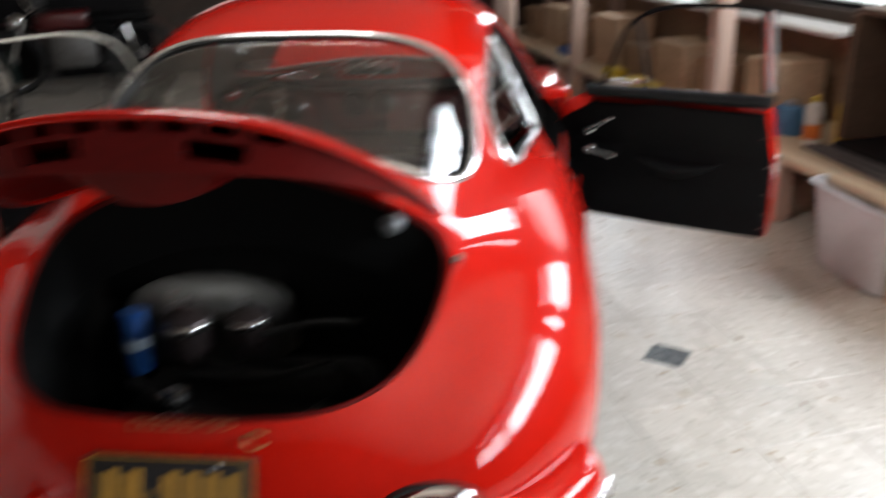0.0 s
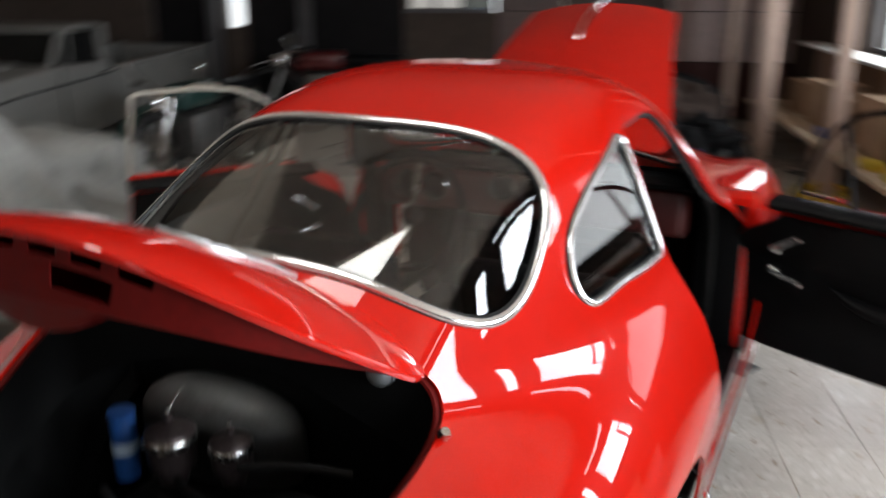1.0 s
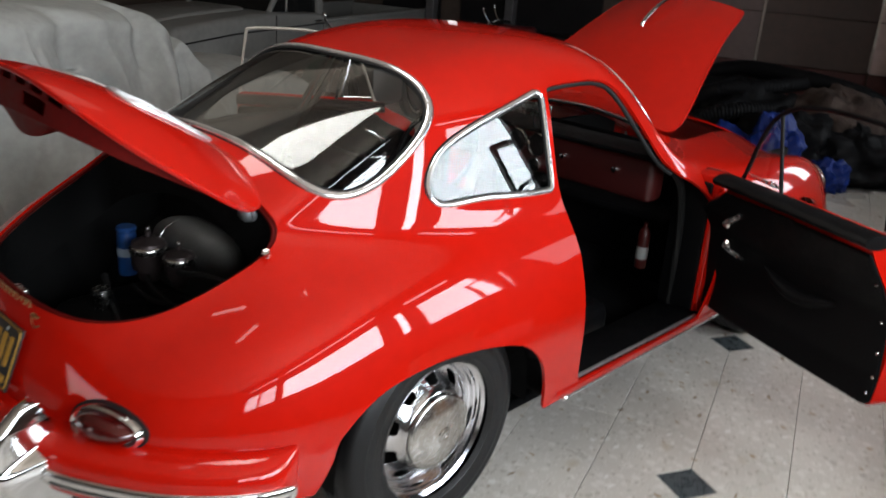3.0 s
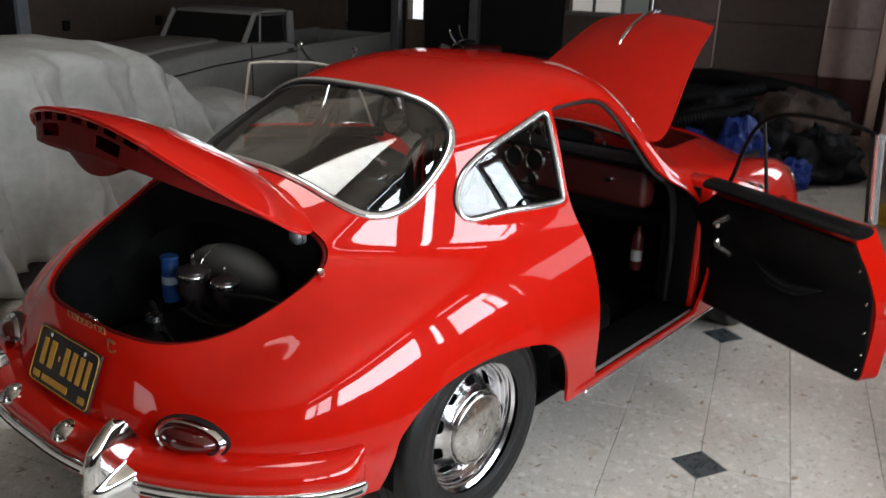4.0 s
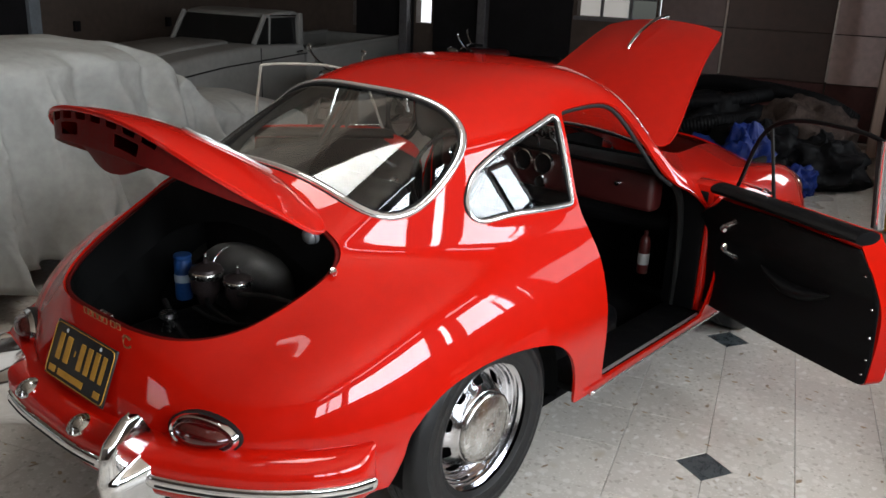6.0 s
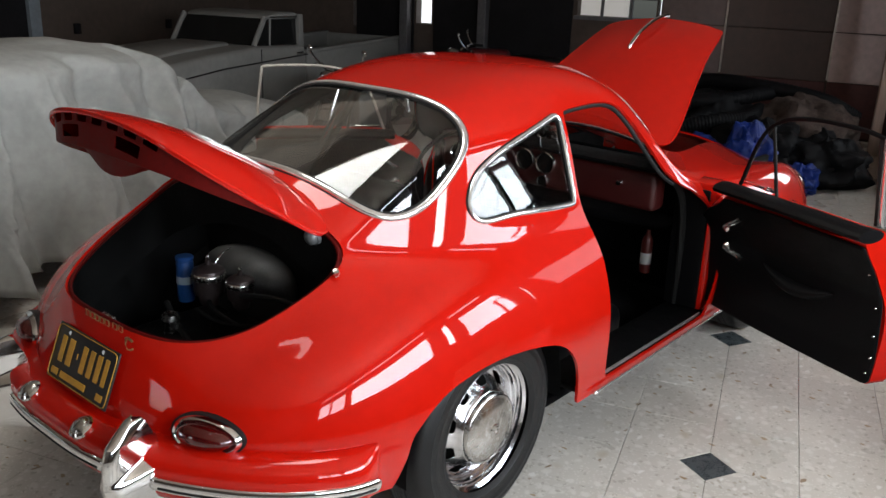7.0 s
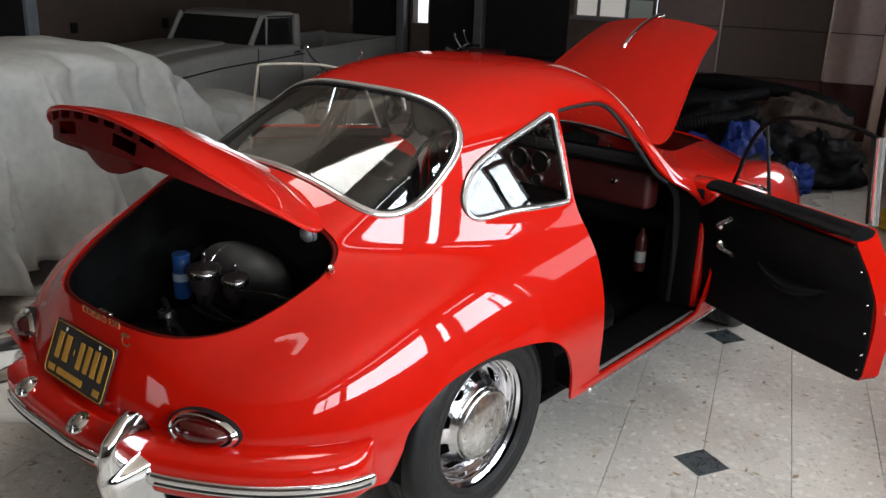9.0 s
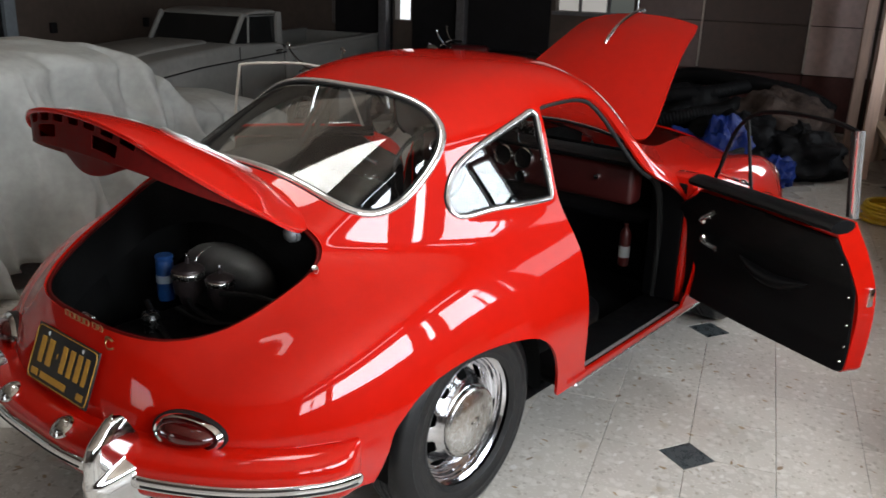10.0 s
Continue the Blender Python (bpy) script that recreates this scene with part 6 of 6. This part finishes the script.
coil = [(3.95 + (.17 + .012 * math.sin(t * 1.3)) * math.cos(t), -2.32 + (.17 + .012 * math.sin(t * 1.3)) * math.sin(t), .02 + .0035 * t) for t in np.linspace(0, 2 * math.pi * 6, 260)]
tagged(piece("garden_hose", sweep(coil, ring(.013, .013, 8)), YELLOW, None, m=TURNED), "coiled yellow garden hose on the floor", "hose")

# clutter on the bench, tub and box on the floor
tub = thing("plastic_tub", "milky white plastic tub under the bench", "tub", m=TURNED @ pose(.75, -2.42, 0, 0, 0, -3))
tw = []
for z, k in ((.012, .82), (.10, .87), (.36, 1.0), (.365, 1.06), (.375, 1.06), (.372, 1.0), (.10, .85), (.022, .80)):
    for t in np.linspace(0, 2 * math.pi, 48, endpoint=False):
        c, s = math.cos(t), math.sin(t)
        tw.append((.27 * k * math.copysign(abs(c) ** .35, c), .17 * k * math.copysign(abs(s) ** .35, s), z))
piece("tub_wall", (tw[:144] + tw[240:], [f[::-1] for f in grid_faces(6, 48, True)] + [tuple(range(48)), tuple(5 * 48 + j for j in range(48))]), TUBWHITE, tub)
rim_line = np.array(tw[144:192]) * [1, 1, 0] + [0, 0, .368]
piece("tub_rim", sweep(evened(rim_line, 64, 1), ring(.012, .007, 8), True), TUBWHITE, tub)
cb = thing("cardboard_box", "plain brown cardboard box on the floor by the bench", "box", m=TURNED @ pose(.22, -2.52, 0, 0, 0, -4))
piece("box_wall", rbox(-.28, .28, -.24, .24, .002, .60, .004, 1), CARD, cb, smooth=False)
for s in (-1, 1):
    piece("flap", rbox(-.28, .28, *sorted((s * .004, s * .24)), .601, .606, .001, 1), CARD, cb, smooth=False)
piece("tape", rbox(-.282, .282, -.03, .03, .607, .609, 0), noisy(material("parcel_tape", (.40, .28, .16), .3), 20, .1), cb, smooth=False)
BOXES = [(1.95, -2.72, .30, .28, .34, CARD), (2.45, -2.74, .36, .3, .26, PLY), (2.95, -2.70, .40, .28, .30, CARD), (3.45, -2.72, .34, .3, .22, PLY), (3.95, -2.70, .42, .3, .36, CARD), (4.55, -2.72, .38, .3, .28, PLY), (5.1, -2.70, .44, .3, .32, CARD), (5.7, -2.72, .40, .3, .25, PLY)]
for a, b, w, d, h, mt in BOXES:
    o = piece("storage_box", rbox(a - w / 2, a + w / 2, b - d / 2, b + d / 2, .377, .377 + h, .006, 1), mt, None, m=TURNED, smooth=False)
    tagged(o, "brown storage box on the bench's lower shelf", "box", "storage boxes")
for a, b, w, h, c, nm, lb in ((4.55, -2.50, .20, .06, (.05, .10, .30), "blue_case", "small blue case on the lower shelf"), (3.10, -2.46, .34, .05, (.60, .42, .03), "yellow_strap", "yellow rolled strap on the lower shelf"), (3.55, -2.46, .18, .05, (.60, .42, .03), "yellow_strap", "yellow rolled strap on the lower shelf")):
    o = piece(nm, rbox(a - w / 2, a + w / 2, b - .06, b + .06, .377, .377 + h, .015, 2), noisy(material(nm, c, .5), 20, .2), None, m=TURNED)
    tagged(o, lb, nm.split("_")[1])


def jar(a, b, r, h, col, label, capcol, band=None):
    o = thing("paint_tin" if r > .05 else "spray_bottle", label, "tin" if r > .05 else "bottle", m=TURNED @ pose(a, b, .376))
    piece("can_body" if r > .05 else "bottle_body", lathe([(0, 0), (r, 0), (r, h * .72), (r * .85, h * .82), (r * .4, h * .88)], 28, "z"), noisy(material("tin_paint", col, .4), 30, .15), o)
    piece("cap", lathe([(r * .42, h * .86), (r * .42, h * .98), (r * .3, h), (0, h)], 20, "z"), material("cap_paint", capcol, .4), o)
    if band:
        piece("label_band", lathe([(r * 1.01, h * .12), (r * 1.02, h * .13), (r * 1.02, h * .42), (r * 1.01, h * .43)], 28, "z"), noisy(material("band_paint", band, .5), 25, .2), o)


jar(1.72, -2.62, .075, .17, (.05, .16, .30), "blue paint tin on the bench shelf", (.25, .25, .26))
jar(1.50, -2.60, .042, .235, (.55, .55, .52), "white bottle with orange and yellow band", (.60, .45, .05), (.60, .16, .03))
jar(1.42, -2.72, .045, .25, (.58, .42, .04), "yellow bottle on the bench shelf", (.5, .5, .5))
jar(1.12, -2.80, .05, .16, (.10, .30, .42), "pale blue bottle on the bench shelf", (.1, .1, .1))
jar(.98, -2.80, .045, .17, (.25, .05, .10), "dark red bottle on the bench shelf", (.1, .1, .1))
for k in range(6):
    o = piece("metal_bar", rbox(-.34, .34, -.012, .012, 0, .018, .003, 1), STEEL, None, m=TURNED @ pose(1.10 - .02 * k, -2.50 - .045 * k, .378 + .004 * (k % 3), 0, 0, -4 + 2 * k), smooth=False)
    tagged(o, "long grey metal bar lying on the bench shelf", "metal bar", "metal bars")
CABD = noisy(material("dark_brown_board", (.10, .066, .045), .7), 5, .25)
cabn = thing("tool_cabinet", "dark open tool cabinet above the bench shelf", "cabinet", m=TURNED)
piece("cabinet_side", rbox(.50, .54, -2.98, -2.60, .42, 1.0, .004, 1), CABD, cabn, smooth=False)
piece("cabinet_side", rbox(1.36, 1.40, -2.98, -2.66, .42, 1.0, .004, 1), CABD, cabn, smooth=False)
piece("cabinet_top", rbox(.50, 1.40, -2.98, -2.68, 1.002, 1.03, .004, 1), CABD, cabn, smooth=False)
piece("cabinet_back", rbox(.54, 1.36, -2.98, -2.96, .42, 1.0, .002, 1), PLY, cabn, smooth=False)
piece("cabinet_shelf", rbox(.54, 1.36, -2.96, -2.62, .395, .419, .002, 1), DARK, cabn, smooth=False)
piece("divider", rbox(.93, .97, -2.95, -2.70, .42, 1.0, .002, 1), CABD, cabn, smooth=False)


# ---- floor tiles: the nearest as pieces, the rest joined ----
PITCH, OA, OB, DIAG = .2955, .36, -1.289, .095
GAP = .0008


def tile_shape(corner):
    """A square tile, one corner cut off for a diamond inset: corner (0, 0) none, else (+-1, +-1)."""
    h, r = PITCH / 2 - GAP, DIAG
    pts = []
    for sx, sy in ((-1, -1), (1, -1), (1, 1), (-1, 1)):
        if (sx, sy) == corner:
            pts += [(sx * (h - r), sy * h), (sx * h, sy * (h - r))]
        else:
            pts.append((sx * h, sy * h))
    c0 = np.mean(pts, 0)
    pts.sort(key=lambda p: math.atan2(p[1] - c0[1], p[0] - c0[0]))
    n, b = len(pts), .0015
    inner_p = [(c0[0] + (x - c0[0]) * (1 - b / .147), c0[1] + (y - c0[1]) * (1 - b / .147)) for x, y in pts]
    v = [(x, y, -.014) for x, y in pts] + [(x, y, -.0012) for x, y in pts] + [(x, y, 0) for x, y in inner_p]
    f = [tuple(range(2 * n, 3 * n))]
    for i in range(n):
        j = (i + 1) % n
        f += [(i, j, n + j, n + i), (n + i, n + j, 2 * n + j, 2 * n + i)]
    return v, f


SHAPES = {c: tile_shape(c) for c in ((0, 0), (1, 1), (1, -1), (-1, 1), (-1, -1))}
TILE_MESH = {c: mesh_of("tile", *SHAPES[c], TERRAZZO, smooth=False) for c in SHAPES}
hd_ = DIAG - GAP * 1.5
DIAMOND = [(-hd_, 0), (0, -hd_), (hd_, 0), (0, hd_)]
diamond_vf = ([(x, y, -.014) for x, y in DIAMOND] + [(x, y, -.0008) for x, y in DIAMOND], [(4, 5, 6, 7)] + [(i, (i + 1) % 4, 4 + (i + 1) % 4, 4 + i) for i in range(4)])
DIAMOND_MESH = mesh_of("diamond_inset", *diamond_vf, SLATE, smooth=False)
rest = []
ia0, ia1 = int((A0 - OA) / PITCH) - 1, int((A1 - OA) / PITCH) + 1
ib0, ib1 = int((B0 - OB) / PITCH) - 1, int((B1 - OB) / PITCH) + 1
spots = []
for i in range(ia0, ia1):
    for j in range(ib0, ib1):
        a, b = OA + (i + .5) * PITCH, OB + (j + .5) * PITCH
        if A0 - .1 < a < A1 + .1 and B0 - .1 < b < B1 + .1:
            corner = (0, 0)
            for sx in (-1, 1):
                for sy in (-1, 1):
                    if (i + (sx > 0)) % 4 == 0 and (j + (sy > 0)) % 4 == 0:
                        corner = (sx, sy)
            spots.append(((a - 1.4) ** 2 * .5 + (b + 1.9) ** 2, a, b, corner))
spots.sort()
for k, (d, a, b, corner) in enumerate(spots):
    if k < 300:
        o = new("tile", TILE_MESH[corner])
        o.parent = floor
        o.matrix_basis = Matrix.Translation((a, b, random.uniform(-.0004, .0004)))
    else:
        v, f = SHAPES[corner]
        rest.append(([(x + a, y + b, z) for x, y, z in v], f))
far = piece("far_tiles", joined(*rest), TERRAZZO, floor, smooth=False)
far["kind"] = "stuff"
for i in range(ia0, ia1 + 1):
    for j in range(ib0, ib1 + 1):
        a, b = OA + i * PITCH, OB + j * PITCH
        if i % 4 == 0 and j % 4 == 0 and A0 + .1 < a < A1 - .1 and B0 + .1 < b < B1 - .1:
            o = new("diamond_inset", DIAMOND_MESH)
            o.parent = floor
            o.matrix_basis = Matrix.Translation((a, b, 0))
